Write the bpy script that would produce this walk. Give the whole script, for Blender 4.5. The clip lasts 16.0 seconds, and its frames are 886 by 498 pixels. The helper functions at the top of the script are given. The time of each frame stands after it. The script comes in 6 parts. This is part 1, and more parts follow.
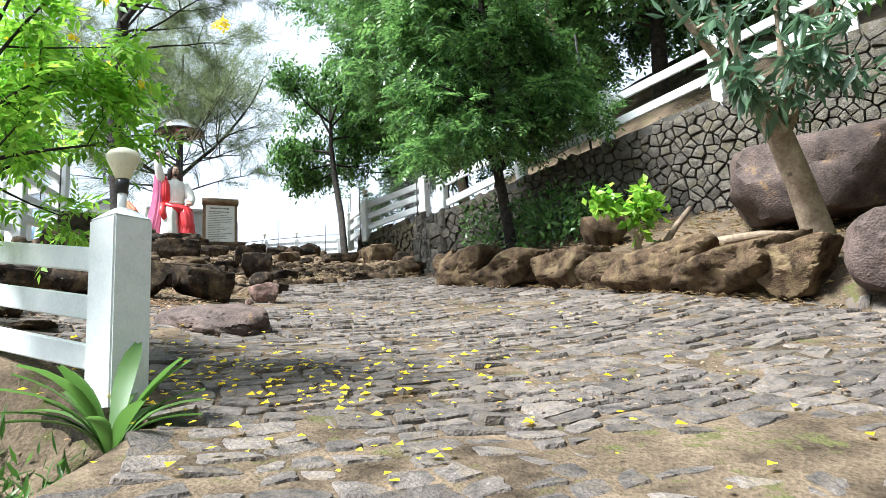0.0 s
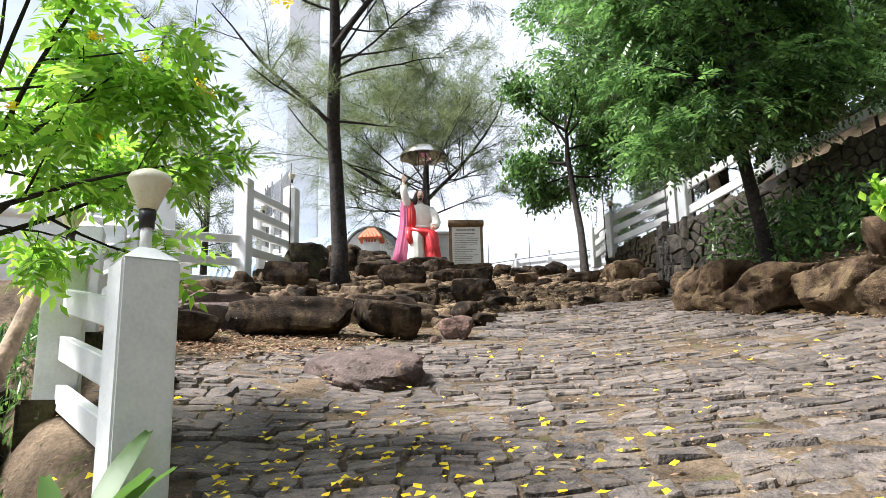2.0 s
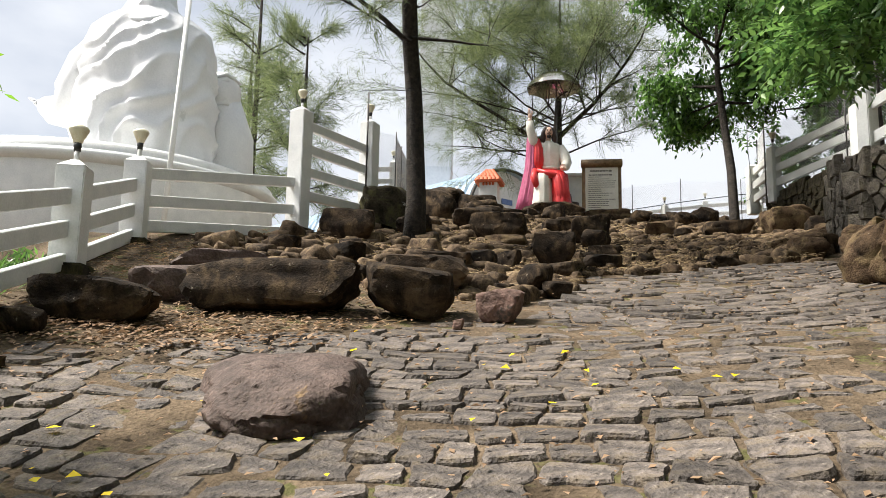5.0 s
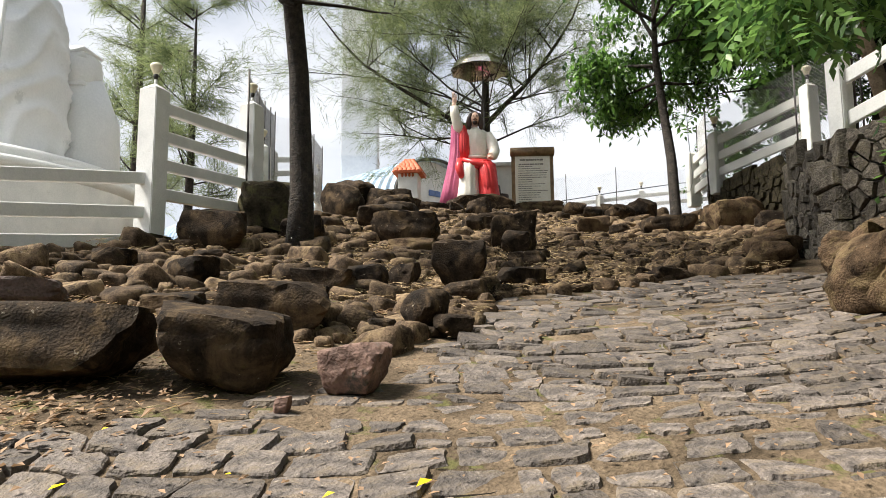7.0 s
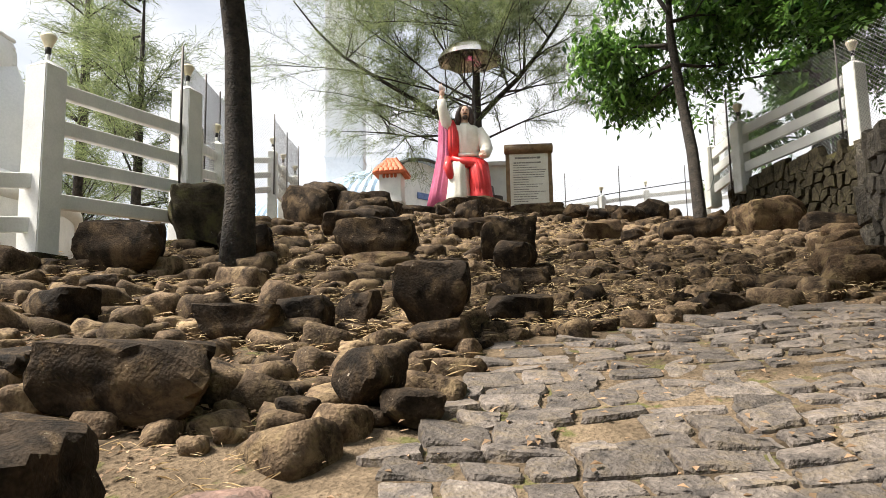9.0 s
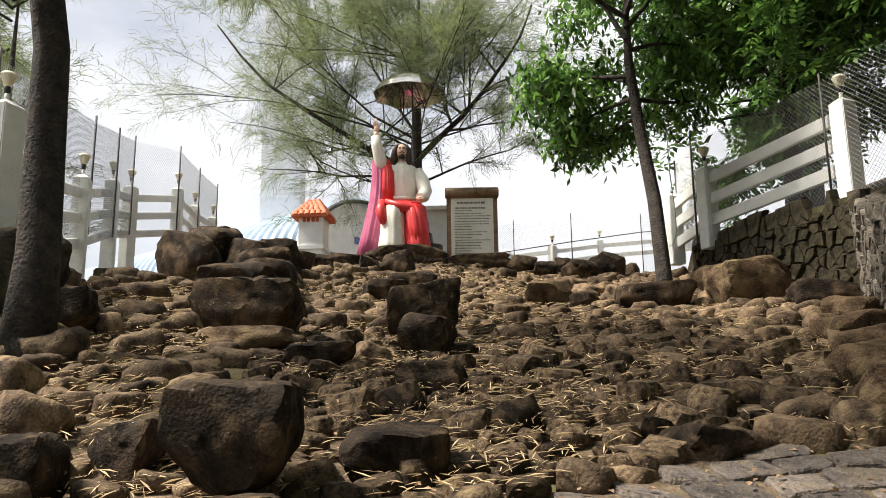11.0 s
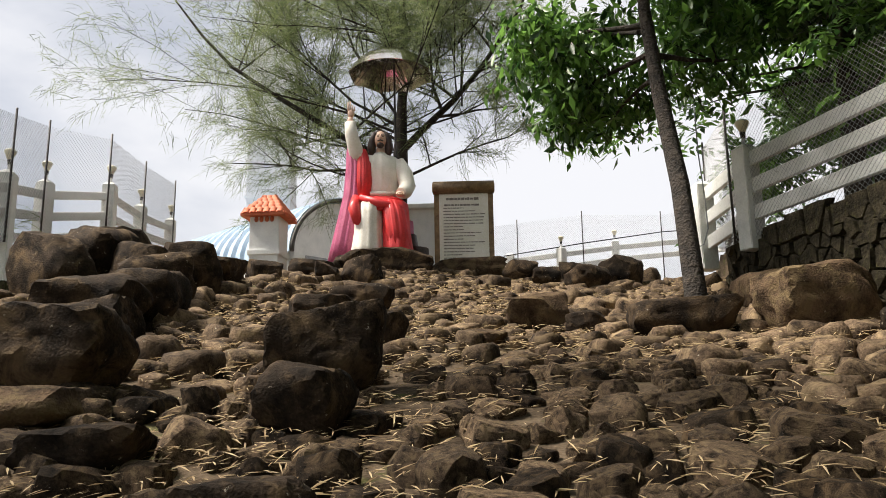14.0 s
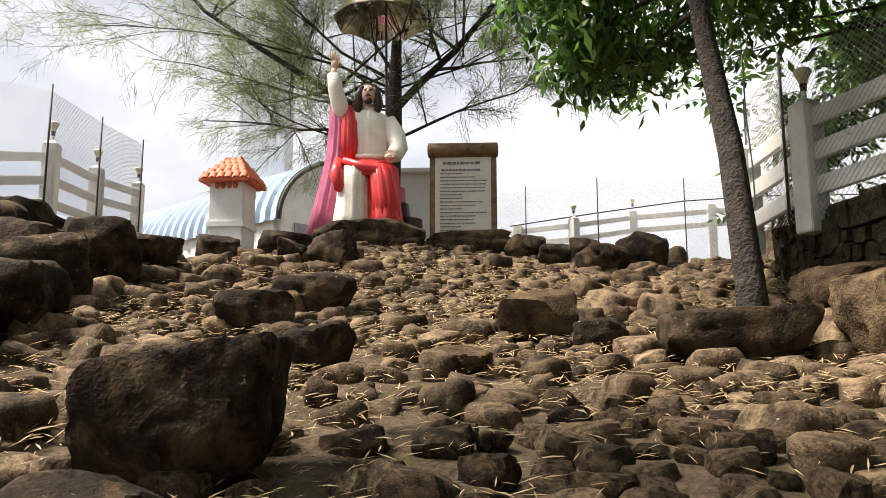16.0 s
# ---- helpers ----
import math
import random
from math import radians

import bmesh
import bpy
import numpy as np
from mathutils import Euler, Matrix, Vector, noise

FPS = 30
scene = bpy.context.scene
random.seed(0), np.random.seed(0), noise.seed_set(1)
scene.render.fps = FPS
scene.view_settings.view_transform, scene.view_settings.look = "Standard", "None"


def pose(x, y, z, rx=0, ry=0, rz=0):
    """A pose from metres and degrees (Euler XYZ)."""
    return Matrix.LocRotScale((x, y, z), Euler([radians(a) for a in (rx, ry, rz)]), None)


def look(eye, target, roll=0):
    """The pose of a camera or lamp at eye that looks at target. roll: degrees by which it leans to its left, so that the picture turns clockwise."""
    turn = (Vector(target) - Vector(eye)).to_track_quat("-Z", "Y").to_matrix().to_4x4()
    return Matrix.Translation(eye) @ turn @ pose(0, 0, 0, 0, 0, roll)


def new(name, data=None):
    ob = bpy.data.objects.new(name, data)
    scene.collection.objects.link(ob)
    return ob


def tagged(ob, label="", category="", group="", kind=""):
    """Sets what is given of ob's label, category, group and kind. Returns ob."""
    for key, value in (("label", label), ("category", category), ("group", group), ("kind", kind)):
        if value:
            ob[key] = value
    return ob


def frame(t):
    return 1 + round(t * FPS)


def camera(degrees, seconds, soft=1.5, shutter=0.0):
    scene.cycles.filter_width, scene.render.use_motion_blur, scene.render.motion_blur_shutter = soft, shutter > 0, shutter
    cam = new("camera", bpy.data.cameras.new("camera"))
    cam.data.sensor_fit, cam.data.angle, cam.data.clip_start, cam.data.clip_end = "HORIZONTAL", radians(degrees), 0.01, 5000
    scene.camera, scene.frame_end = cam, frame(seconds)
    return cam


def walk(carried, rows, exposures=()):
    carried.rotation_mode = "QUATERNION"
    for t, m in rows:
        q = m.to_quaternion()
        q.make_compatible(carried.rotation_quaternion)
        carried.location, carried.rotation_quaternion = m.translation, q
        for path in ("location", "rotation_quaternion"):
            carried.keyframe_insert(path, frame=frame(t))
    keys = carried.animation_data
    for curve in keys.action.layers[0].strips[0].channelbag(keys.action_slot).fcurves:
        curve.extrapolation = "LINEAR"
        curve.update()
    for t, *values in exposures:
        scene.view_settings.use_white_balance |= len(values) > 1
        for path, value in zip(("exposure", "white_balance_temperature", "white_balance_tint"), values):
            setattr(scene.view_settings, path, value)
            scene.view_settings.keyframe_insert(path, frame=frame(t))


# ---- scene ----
cam = camera(59.2, 16.0, 0.8)
METRES, EYE, TILT, LEAN, TURN = 18.4, 1.4, 0.0, 0.0, 0.0
ROWS = [
    (0.0, 0.0, 0.0, 0.0, 0.56, 11.06, 2.88),
    (0.5, 0.0127, 0.0288, 0.0105, 5.5, 14.22, 2.04),
    (1.0, 0.0273, 0.055, 0.0145, 10.93, 14.19, 2.06),
    (1.5, 0.036, 0.0819, 0.0197, 16.27, 13.83, 1.42),
    (2.0, 0.0365, 0.1119, 0.0257, 20.58, 12.89, 1.34),
    (2.5, 0.0401, 0.1434, 0.0271, 25.32, 12.77, 1.86),
    (3.0, 0.0406, 0.1717, 0.0352, 30.91, 13.23, 1.29),
    (3.5, 0.0416, 0.2, 0.0457, 34.73, 12.94, 1.22),
    (4.0, 0.046, 0.2273, 0.054, 35.37, 11.31, 0.52),
    (4.5, 0.0426, 0.2586, 0.0571, 33.87, 9.59, -0.31),
    (7.0, 0.0025, 0.4151, 0.0973, 27.94, 8.0, 0.39),
    (7.5, -0.0069, 0.4455, 0.1011, 27.66, 6.32, 1.02),
    (8.0, -0.0232, 0.4762, 0.1062, 28.52, 5.85, 0.29),
    (8.5, -0.0352, 0.5058, 0.1148, 27.16, 7.42, 0.87),
    (9.0, -0.0465, 0.5345, 0.1243, 27.75, 8.19, 1.14),
    (9.5, -0.06, 0.5642, 0.1318, 26.32, 9.07, 1.14),
    (10.0, -0.0655, 0.5987, 0.1402, 23.73, 9.85, 1.53),
    (12.5, -0.0899, 0.7502, 0.1848, 26.5, 13.47, -0.3),
    (13.0, -0.0934, 0.7747, 0.1889, 26.92, 13.95, 0.06),
    (13.5, -0.1013, 0.8, 0.1872, 27.07, 13.46, 0.21),
    (14.0, -0.1043, 0.8267, 0.1909, 25.81, 11.52, 0.86),
    (14.5, -0.1103, 0.8537, 0.1968, 25.93, 9.01, -0.21),
    (15.0, -0.1171, 0.8812, 0.2038, 24.57, 6.97, -0.52),
    (15.5, -0.123, 0.9097, 0.214, 25.93, 7.79, -0.22),
    (16.0, -0.1342, 0.9354, 0.2231, 26.68, 8.77, 0.08),
]
walk(cam, [(t, pose(0, 0, EYE, TILT, LEAN, TURN) @ pose(METRES * x, METRES * y, METRES * z, 90 + pitch, roll, yaw)) for t, x, y, z, yaw, pitch, roll in ROWS],
     [(0.0, 1.38, 5500, 6), (2.5, 1.05, 5950, 13), (4.5, 0.72, 6250, 10), (7.0, 0.83, 6400, 10), (8.5, 1.0, 6500, 10), (10.0, 1.08, 6550, 11), (12.5, 0.5, 6500, 10), (13.5, 0.52, 6500, 11), (15.0, 1.05, 6600, 12), (16.0, 0.88, 6600, 12)])


# ---- light ----
world = bpy.data.worlds.new("sky_world")
scene.world = world
world.use_nodes = True
wn = world.node_tree.nodes
wl = world.node_tree.links
wn.clear()
SUN_EL, SUN_AZ = radians(55), radians(-116)
sky = wn.new("ShaderNodeTexSky")
sky.sky_type = "NISHITA"
sky.sun_disc = False
sky.sun_elevation = SUN_EL
sky.sun_rotation = SUN_AZ
sky.air_density, sky.dust_density, sky.ozone_density = 1.0, 2.0, 1.5
coord = wn.new("ShaderNodeTexCoord")
wmap = wn.new("ShaderNodeMapping")
wmap.inputs["Scale"].default_value = (1.0, 1.0, 2.2)
wl.new(coord.outputs["Generated"], wmap.inputs["Vector"])
cloud = wn.new("ShaderNodeTexNoise")
cloud.inputs["Scale"].default_value = 1.7
cloud.inputs["Detail"].default_value = 7
cloud.inputs["Roughness"].default_value = 0.5
wl.new(wmap.outputs["Vector"], cloud.inputs["Vector"])
cramp = wn.new("ShaderNodeValToRGB")
cramp.color_ramp.elements[0].position = 0.44
cramp.color_ramp.elements[0].color = (0.42, 0.42, 0.42, 1)
cramp.color_ramp.elements[1].position = 0.60
cramp.color_ramp.elements[1].color = (1, 1, 1, 1)
wl.new(cloud.outputs["Fac"], cramp.inputs["Fac"])
wmix = wn.new("ShaderNodeMixRGB")
wl.new(cramp.outputs["Color"], wmix.inputs["Fac"])
wl.new(sky.outputs["Color"], wmix.inputs["Color1"])
wmix.inputs["Color2"].default_value = (10.0, 10.2, 10.6, 1)
back = wn.new("ShaderNodeBackground")
back.inputs["Strength"].default_value = 0.058
wl.new(wmix.outputs["Color"], back.inputs["Color"])
wout = wn.new("ShaderNodeOutputWorld")
wl.new(back.outputs["Background"], wout.inputs["Surface"])

sun = new("sun", bpy.data.lights.new("sun", "SUN"))
sun.data.energy = 6.5
sun.data.angle = radians(18)
sun.data.color = (1.0, 0.93, 0.82)
SUN_DIR = Vector((math.sin(SUN_AZ) * math.cos(SUN_EL), math.cos(SUN_AZ) * math.cos(SUN_EL), math.sin(SUN_EL)))
sun.matrix_world = look(SUN_DIR * 60, (0, 0, 0))


# ---- materials ----
def rgb(c):
    return (c[0], c[1], c[2], 1)


def surface(name, dark, light, rough=0.85, scale=4.0, bump=0.3, fine=40.0, spots=None, spot_scale=9.0, spot_cut=0.62, rand=0.0, island=False, metal=0.0, gap=0.02, moss=None, grain=0.45, gloss=0.5):
    """A surface with two scales of colour noise, fine relief, and spots of a second colour where wanted."""
    m = bpy.data.materials.new(name)
    m.use_nodes = True
    n, l = m.node_tree.nodes, m.node_tree.links
    b = n["Principled BSDF"]
    tc = n.new("ShaderNodeTexCoord")
    src = tc.outputs["Object"]
    a = n.new("ShaderNodeTexNoise")
    a.inputs["Scale"].default_value, a.inputs["Detail"].default_value = scale, 6
    a.inputs["Roughness"].default_value = 0.62
    l.new(src, a.inputs["Vector"])
    r = n.new("ShaderNodeValToRGB")
    r.color_ramp.elements[0].position, r.color_ramp.elements[1].position = 0.32, 0.68
    r.color_ramp.elements[0].color, r.color_ramp.elements[1].color = rgb(dark), rgb(light)
    l.new(a.outputs["Fac"], r.inputs["Fac"])
    col = r.outputs["Color"]
    f = n.new("ShaderNodeTexNoise")
    f.inputs["Scale"].default_value, f.inputs["Detail"].default_value = fine, 4
    l.new(src, f.inputs["Vector"])
    mul = n.new("ShaderNodeMixRGB")
    mul.blend_type = "OVERLAY"
    mul.inputs["Fac"].default_value = grain
    l.new(col, mul.inputs["Color1"])
    l.new(f.outputs["Fac"], mul.inputs["Color2"])
    col = mul.outputs["Color"]
    if moss:
        s = n.new("ShaderNodeTexNoise")
        s.inputs["Scale"].default_value, s.inputs["Detail"].default_value = scale * 0.8, 7
        s.inputs["Roughness"].default_value = 0.72
        s.inputs["Distortion"].default_value = 0.6
        l.new(src, s.inputs["Vector"])
        sr = n.new("ShaderNodeValToRGB")
        sr.color_ramp.elements[0].position, sr.color_ramp.elements[1].position = 0.49, 0.64
        l.new(s.outputs["Fac"], sr.inputs["Fac"])
        sm = n.new("ShaderNodeMixRGB")
        l.new(sr.outputs["Color"], sm.inputs["Fac"])
        l.new(col, sm.inputs["Color1"])
        sm.inputs["Color2"].default_value = rgb(moss)
        col = sm.outputs["Color"]
    if spots:
        s = n.new("ShaderNodeTexNoise")
        s.inputs["Scale"].default_value, s.inputs["Detail"].default_value = spot_scale, 5
        s.inputs["Roughness"].default_value = 0.7
        l.new(src, s.inputs["Vector"])
        sr = n.new("ShaderNodeValToRGB")
        sr.color_ramp.elements[0].position, sr.color_ramp.elements[1].position = spot_cut, spot_cut + 0.07
        l.new(s.outputs["Fac"], sr.inputs["Fac"])
        sm = n.new("ShaderNodeMixRGB")
        l.new(sr.outputs["Color"], sm.inputs["Fac"])
        l.new(col, sm.inputs["Color1"])
        sm.inputs["Color2"].default_value = rgb(spots)
        col = sm.outputs["Color"]
    if rand:
        if island:
            g = n.new("ShaderNodeNewGeometry")
            val = g.outputs["Random Per Island"]
        else:
            g = n.new("ShaderNodeObjectInfo")
            val = g.outputs["Random"]
        hs = n.new("ShaderNodeHueSaturation")
        mr = n.new("ShaderNodeMapRange")
        mr.inputs["To Min"].default_value, mr.inputs["To Max"].default_value = 1 - rand, 1 + rand
        l.new(val, mr.inputs["Value"])
        l.new(mr.outputs["Result"], hs.inputs["Value"])
        l.new(col, hs.inputs["Color"])
        col = hs.outputs["Color"]
    l.new(col, b.inputs["Base Color"])
    b.inputs["Roughness"].default_value = rough
    b.inputs["Metallic"].default_value = metal
    b.inputs["Specular IOR Level"].default_value = gloss
    if bump:
        ad = n.new("ShaderNodeMath")
        ad.operation = "ADD"
        l.new(a.outputs["Fac"], ad.inputs[0])
        l.new(f.outputs["Fac"], ad.inputs[1])
        bp = n.new("ShaderNodeBump")
        bp.inputs["Strength"].default_value, bp.inputs["Distance"].default_value = bump, gap
        l.new(ad.outputs["Value"], bp.inputs["Height"])
        l.new(bp.outputs["Normal"], b.inputs["Normal"])
    return m


def leafy(name, dark, light, glow=0.35, rough=0.45):
    """Leaves: colour by leaf, and light that comes through."""
    m = bpy.data.materials.new(name)
    m.use_nodes = True
    n, l = m.node_tree.nodes, m.node_tree.links
    b = n["Principled BSDF"]
    g = n.new("ShaderNodeNewGeometry")
    r = n.new("ShaderNodeValToRGB")
    r.color_ramp.elements[0].color, r.color_ramp.elements[1].color = rgb(dark), rgb(light)
    l.new(g.outputs["Random Per Island"], r.inputs["Fac"])
    l.new(r.outputs["Color"], b.inputs["Base Color"])
    b.inputs["Roughness"].default_value = rough
    tr = n.new("ShaderNodeBsdfTranslucent")
    hs = n.new("ShaderNodeHueSaturation")
    hs.inputs["Value"].default_value = 1.5
    l.new(r.outputs["Color"], hs.inputs["Color"])
    l.new(hs.outputs["Color"], tr.inputs["Color"])
    mx = n.new("ShaderNodeMixShader")
    mx.inputs["Fac"].default_value = glow
    l.new(b.outputs["BSDF"], mx.inputs[1])
    l.new(tr.outputs["BSDF"], mx.inputs[2])
    l.new(mx.outputs["Shader"], n["Material Output"].inputs["Surface"])
    return m


SOIL = surface("soil", (0.030, 0.022, 0.014), (0.172, 0.128, 0.086), 0.95, 1.9, 0.9, 34, (0.088, 0.085, 0.034), 3.2, 0.57, gap=0.03, grain=0.7, gloss=0.1)
SETT = surface("sett_stone", (0.042, 0.036, 0.033), (0.152, 0.127, 0.110), 0.75, 8, 0.9, 45, (0.25, 0.215, 0.175), 16, 0.64, 0.34, gap=0.02, moss=(0.135, 0.107, 0.077), grain=0.75, gloss=0.3)
SETT_FAR = surface("sett_stone_joined", (0.042, 0.036, 0.033), (0.152, 0.127, 0.110), 0.75, 8, 0.9, 45, (0.25, 0.215, 0.175), 16, 0.64, 0.34, True, gap=0.02, moss=(0.135, 0.107, 0.077), grain=0.75, gloss=0.3)
ROCK = surface("dark_rock", (0.003, 0.0025, 0.002), (0.050, 0.035, 0.023), 0.85, 4.2, 0.9, 55, (0.38, 0.34, 0.27), 17, 0.655, 0.35, gap=0.014, moss=(0.108, 0.074, 0.042), grain=0.9, gloss=0.1)
ROCK_JOINED = surface("bedded_stone_joined", (0.010, 0.007, 0.005), (0.150, 0.104, 0.066), 0.85, 6.0, 0.9, 55, (0.36, 0.32, 0.25), 17, 0.655, 0.45, True, gap=0.014, moss=(0.205, 0.148, 0.086), grain=0.9, gloss=0.12)
ROCK_BEDDED = surface("bedded_stone", (0.010, 0.007, 0.005), (0.150, 0.104, 0.066), 0.85, 6.0, 0.9, 55, (0.36, 0.32, 0.25), 17, 0.655, 0.45, gap=0.014, moss=(0.205, 0.148, 0.086), grain=0.9, gloss=0.12)
ROCK_SMOOTH = surface("smooth_boulder", (0.040, 0.028, 0.023), (0.125, 0.088, 0.074), 0.75, 4.5, 0.8, 40, (0.20, 0.125, 0.055), 2.2, 0.62, grain=0.8, gloss=0.25)
ROCK_PINK = surface("broken_pink_rock", (0.07, 0.04, 0.03), (0.26, 0.155, 0.12), 0.85, 5, 0.9, 30, (0.07, 0.055, 0.045), 4, 0.56)
ROCK_BANK = surface("mossy_bank_rock", (0.012, 0.008, 0.005), (0.115, 0.076, 0.046), 0.9, 5.0, 0.9, 55, (0.28, 0.24, 0.18), 15, 0.66, 0.25, gap=0.02, moss=(0.128, 0.094, 0.050), grain=0.9, gloss=0.1)
WALLSTONE = surface("wall_stone", (0.035, 0.030, 0.026), (0.17, 0.150, 0.122), 0.85, 6, 0.9, 40, (0.05, 0.045, 0.035), 6, 0.6, 0.4, gap=0.03, moss=(0.10, 0.085, 0.055), grain=0.8, gloss=0.15)
MORTAR = surface("wall_mortar", (0.04, 0.035, 0.03), (0.11, 0.10, 0.085), 0.95, 4, 0.8, 30)
CONCRETE = surface("mossy_concrete", (0.008, 0.007, 0.005), (0.060, 0.050, 0.032), 0.9, 3.4, 0.9, 30, (0.34, 0.33, 0.29), 4.5, 0.64, moss=(0.075, 0.070, 0.028), grain=0.8, gloss=0.1)
PAINT = surface("white_paint", (0.70, 0.71, 0.70), (0.83, 0.83, 0.81), 0.55, 3.0, 0.08, 45, (0.58, 0.58, 0.53), 5.0, 0.68)
PAINT_WORN = surface("weathered_white_paint", (0.62, 0.63, 0.60), (0.80, 0.80, 0.77), 0.7, 4.0, 0.15, 40, (0.30, 0.31, 0.25), 6.0, 0.67)
PLASTER = surface("white_statue_paint", (0.74, 0.75, 0.76), (0.84, 0.84, 0.84), 0.45, 1.2, 0.08, 30, (0.63, 0.64, 0.64), 1.5, 0.62)
BARK_DARK = surface("dark_bark", (0.006, 0.005, 0.004), (0.050, 0.038, 0.028), 0.95, 9, 1.0, 34, gap=0.05, grain=0.8)
BARK_LIGHT = surface("pale_bark", (0.17, 0.12, 0.075), (0.42, 0.32, 0.22), 0.85, 5, 0.6, 30, (0.12, 0.09, 0.06), 4, 0.6)
TIMBER = surface("dry_timber", (0.10, 0.07, 0.045), (0.30, 0.22, 0.15), 0.9, 6, 0.7, 30)
LEAF = leafy("broad_leaf", (0.045, 0.11, 0.022), (0.20, 0.34, 0.07))
LEAF_DEEP = leafy("deep_green_leaf", (0.022, 0.065, 0.018), (0.17, 0.30, 0.075), 0.4, 0.3)
# darker leaf copy: the shade of backlit crowns is put into its colour
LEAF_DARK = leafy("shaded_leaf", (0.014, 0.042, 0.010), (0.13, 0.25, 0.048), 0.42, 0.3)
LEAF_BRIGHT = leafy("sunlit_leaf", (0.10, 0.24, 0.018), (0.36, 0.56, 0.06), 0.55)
LEAF_PALE = leafy("grey_green_leaf", (0.05, 0.10, 0.055), (0.15, 0.24, 0.13), 0.3, 0.4)
NEEDLE = leafy("needle_strand", (0.055, 0.080, 0.032), (0.22, 0.26, 0.11), 0.45, 0.6)
STRAW = leafy("dry_straw", (0.24, 0.16, 0.08), (0.58, 0.45, 0.26), 0.2, 0.8)
DRY_LEAF = leafy("dry_brown_leaf", (0.10, 0.06, 0.03), (0.34, 0.22, 0.13), 0.2, 0.8)
YELLOW = leafy("yellow_petal", (0.75, 0.50, 0.0), (0.95, 0.78, 0.02), 0.4, 0.6)
BLACK = surface("black_plastic", (0.012, 0.012, 0.012), (0.03, 0.03, 0.03), 0.4, 8, 0.05, 60)
CREAM = surface("cream_globe_plastic", (0.74, 0.68, 0.48), (0.84, 0.80, 0.64), 0.3, 4, 0.05, 60)
RUST = surface("dark_pole_steel", (0.025, 0.024, 0.023), (0.09, 0.08, 0.075), 0.6, 9, 0.2, 60, metal=0.4)
WIRE = surface("grey_wire", (0.28, 0.29, 0.30), (0.45, 0.46, 0.47), 0.5, 9, 0.0, 60, metal=0.6)
MIRROR = surface("silver_sheet", (0.62, 0.58, 0.52), (0.86, 0.84, 0.80), 0.16, 1.6, 0.12, 12, metal=1.0)
RED = surface("red_paint", (0.52, 0.02, 0.025), (0.72, 0.045, 0.045), 0.42, 3, 0.1, 40)
PINK = surface("magenta_paint", (0.42, 0.07, 0.17), (0.60, 0.15, 0.27), 0.45, 3, 0.1, 40)
CREAMWHITE = surface("ivory_paint", (0.66, 0.62, 0.52), (0.82, 0.79, 0.71), 0.5, 3, 0.08, 40)
SKIN = surface("skin_coloured_paint", (0.64, 0.41, 0.30), (0.74, 0.51, 0.39), 0.5, 5, 0.05, 40)
HAIR = surface("dark_brown_paint", (0.018, 0.009, 0.006), (0.05, 0.024, 0.015), 0.5, 12, 0.5, 50)
BOARDWOOD = surface("varnished_brown_board", (0.10, 0.055, 0.022), (0.30, 0.19, 0.085), 0.5, 5, 0.3, 35)
PAPER = surface("pale_board_panel", (0.74, 0.70, 0.60), (0.84, 0.81, 0.72), 0.6, 2.5, 0.1, 40)
INK = surface("grey_brown_lettering", (0.16, 0.14, 0.12), (0.28, 0.25, 0.22), 0.7, 8, 0, 40)
TILE = surface("red_roof_tile", (0.42, 0.09, 0.035), (0.66, 0.18, 0.075), 0.7, 6, 0.3, 40, rand=0.15)
BLUESHEET = surface("blue_roof_sheet", (0.34, 0.46, 0.60), (0.50, 0.62, 0.74), 0.35, 2.0, 0.1, 30)
GREYTOWER = surface("pale_concrete_tower", (0.74, 0.75, 0.77), (0.80, 0.81, 0.83), 0.7, 0.6, 0.1, 8)
GLASS_GREY = surface("grey_shutter", (0.20, 0.21, 0.22), (0.36, 0.37, 0.38), 0.5, 5, 0.2, 30)


# ---- building helpers ----
def bm_mesh(bm, name, mats, smooth=False):
    me = bpy.data.meshes.new(name)
    bm.normal_update()
    bm.to_mesh(me)
    bm.free()
    for mt in (mats if isinstance(mats, (list, tuple)) else [mats]):
        me.materials.append(mt)
    if smooth:
        me.polygons.foreach_set("use_smooth", [True] * len(me.polygons))
    return me


def part(name, bm, material, parent=None, label="", smooth=False):
    """Links a bmesh (or a mesh) as one object, under a parent where given."""
    me = bm if isinstance(bm, bpy.types.Mesh) else bm_mesh(bm, name, material, smooth)
    ob = new(name, me)
    if parent:
        ob.parent = parent
    if label:
        ob["label"] = label
    return ob


def arrays(name, verts, faces, material, smooth=False):
    me = bpy.data.meshes.new(name)
    verts = np.asarray(verts, dtype=np.float32)
    faces = np.asarray(faces, dtype=np.int32)
    k = faces.shape[1]
    me.vertices.add(len(verts))
    me.vertices.foreach_set("co", verts.ravel())
    me.loops.add(faces.size)
    me.loops.foreach_set("vertex_index", faces.ravel())
    me.polygons.add(len(faces))
    me.polygons.foreach_set("loop_start", np.arange(0, faces.size, k, dtype=np.int32))
    me.polygons.foreach_set("loop_total", np.full(len(faces), k, dtype=np.int32))
    if smooth:
        me.polygons.foreach_set("use_smooth", np.ones(len(faces), dtype=bool))
    me.materials.append(material)
    me.update(calc_edges=True)
    return me


def group_root(name, m, label="", category="", grp="", kind=""):
    e = new(name)
    e.empty_display_size = 0.1
    e.matrix_basis = m
    return tagged(e, label, category, grp, kind)


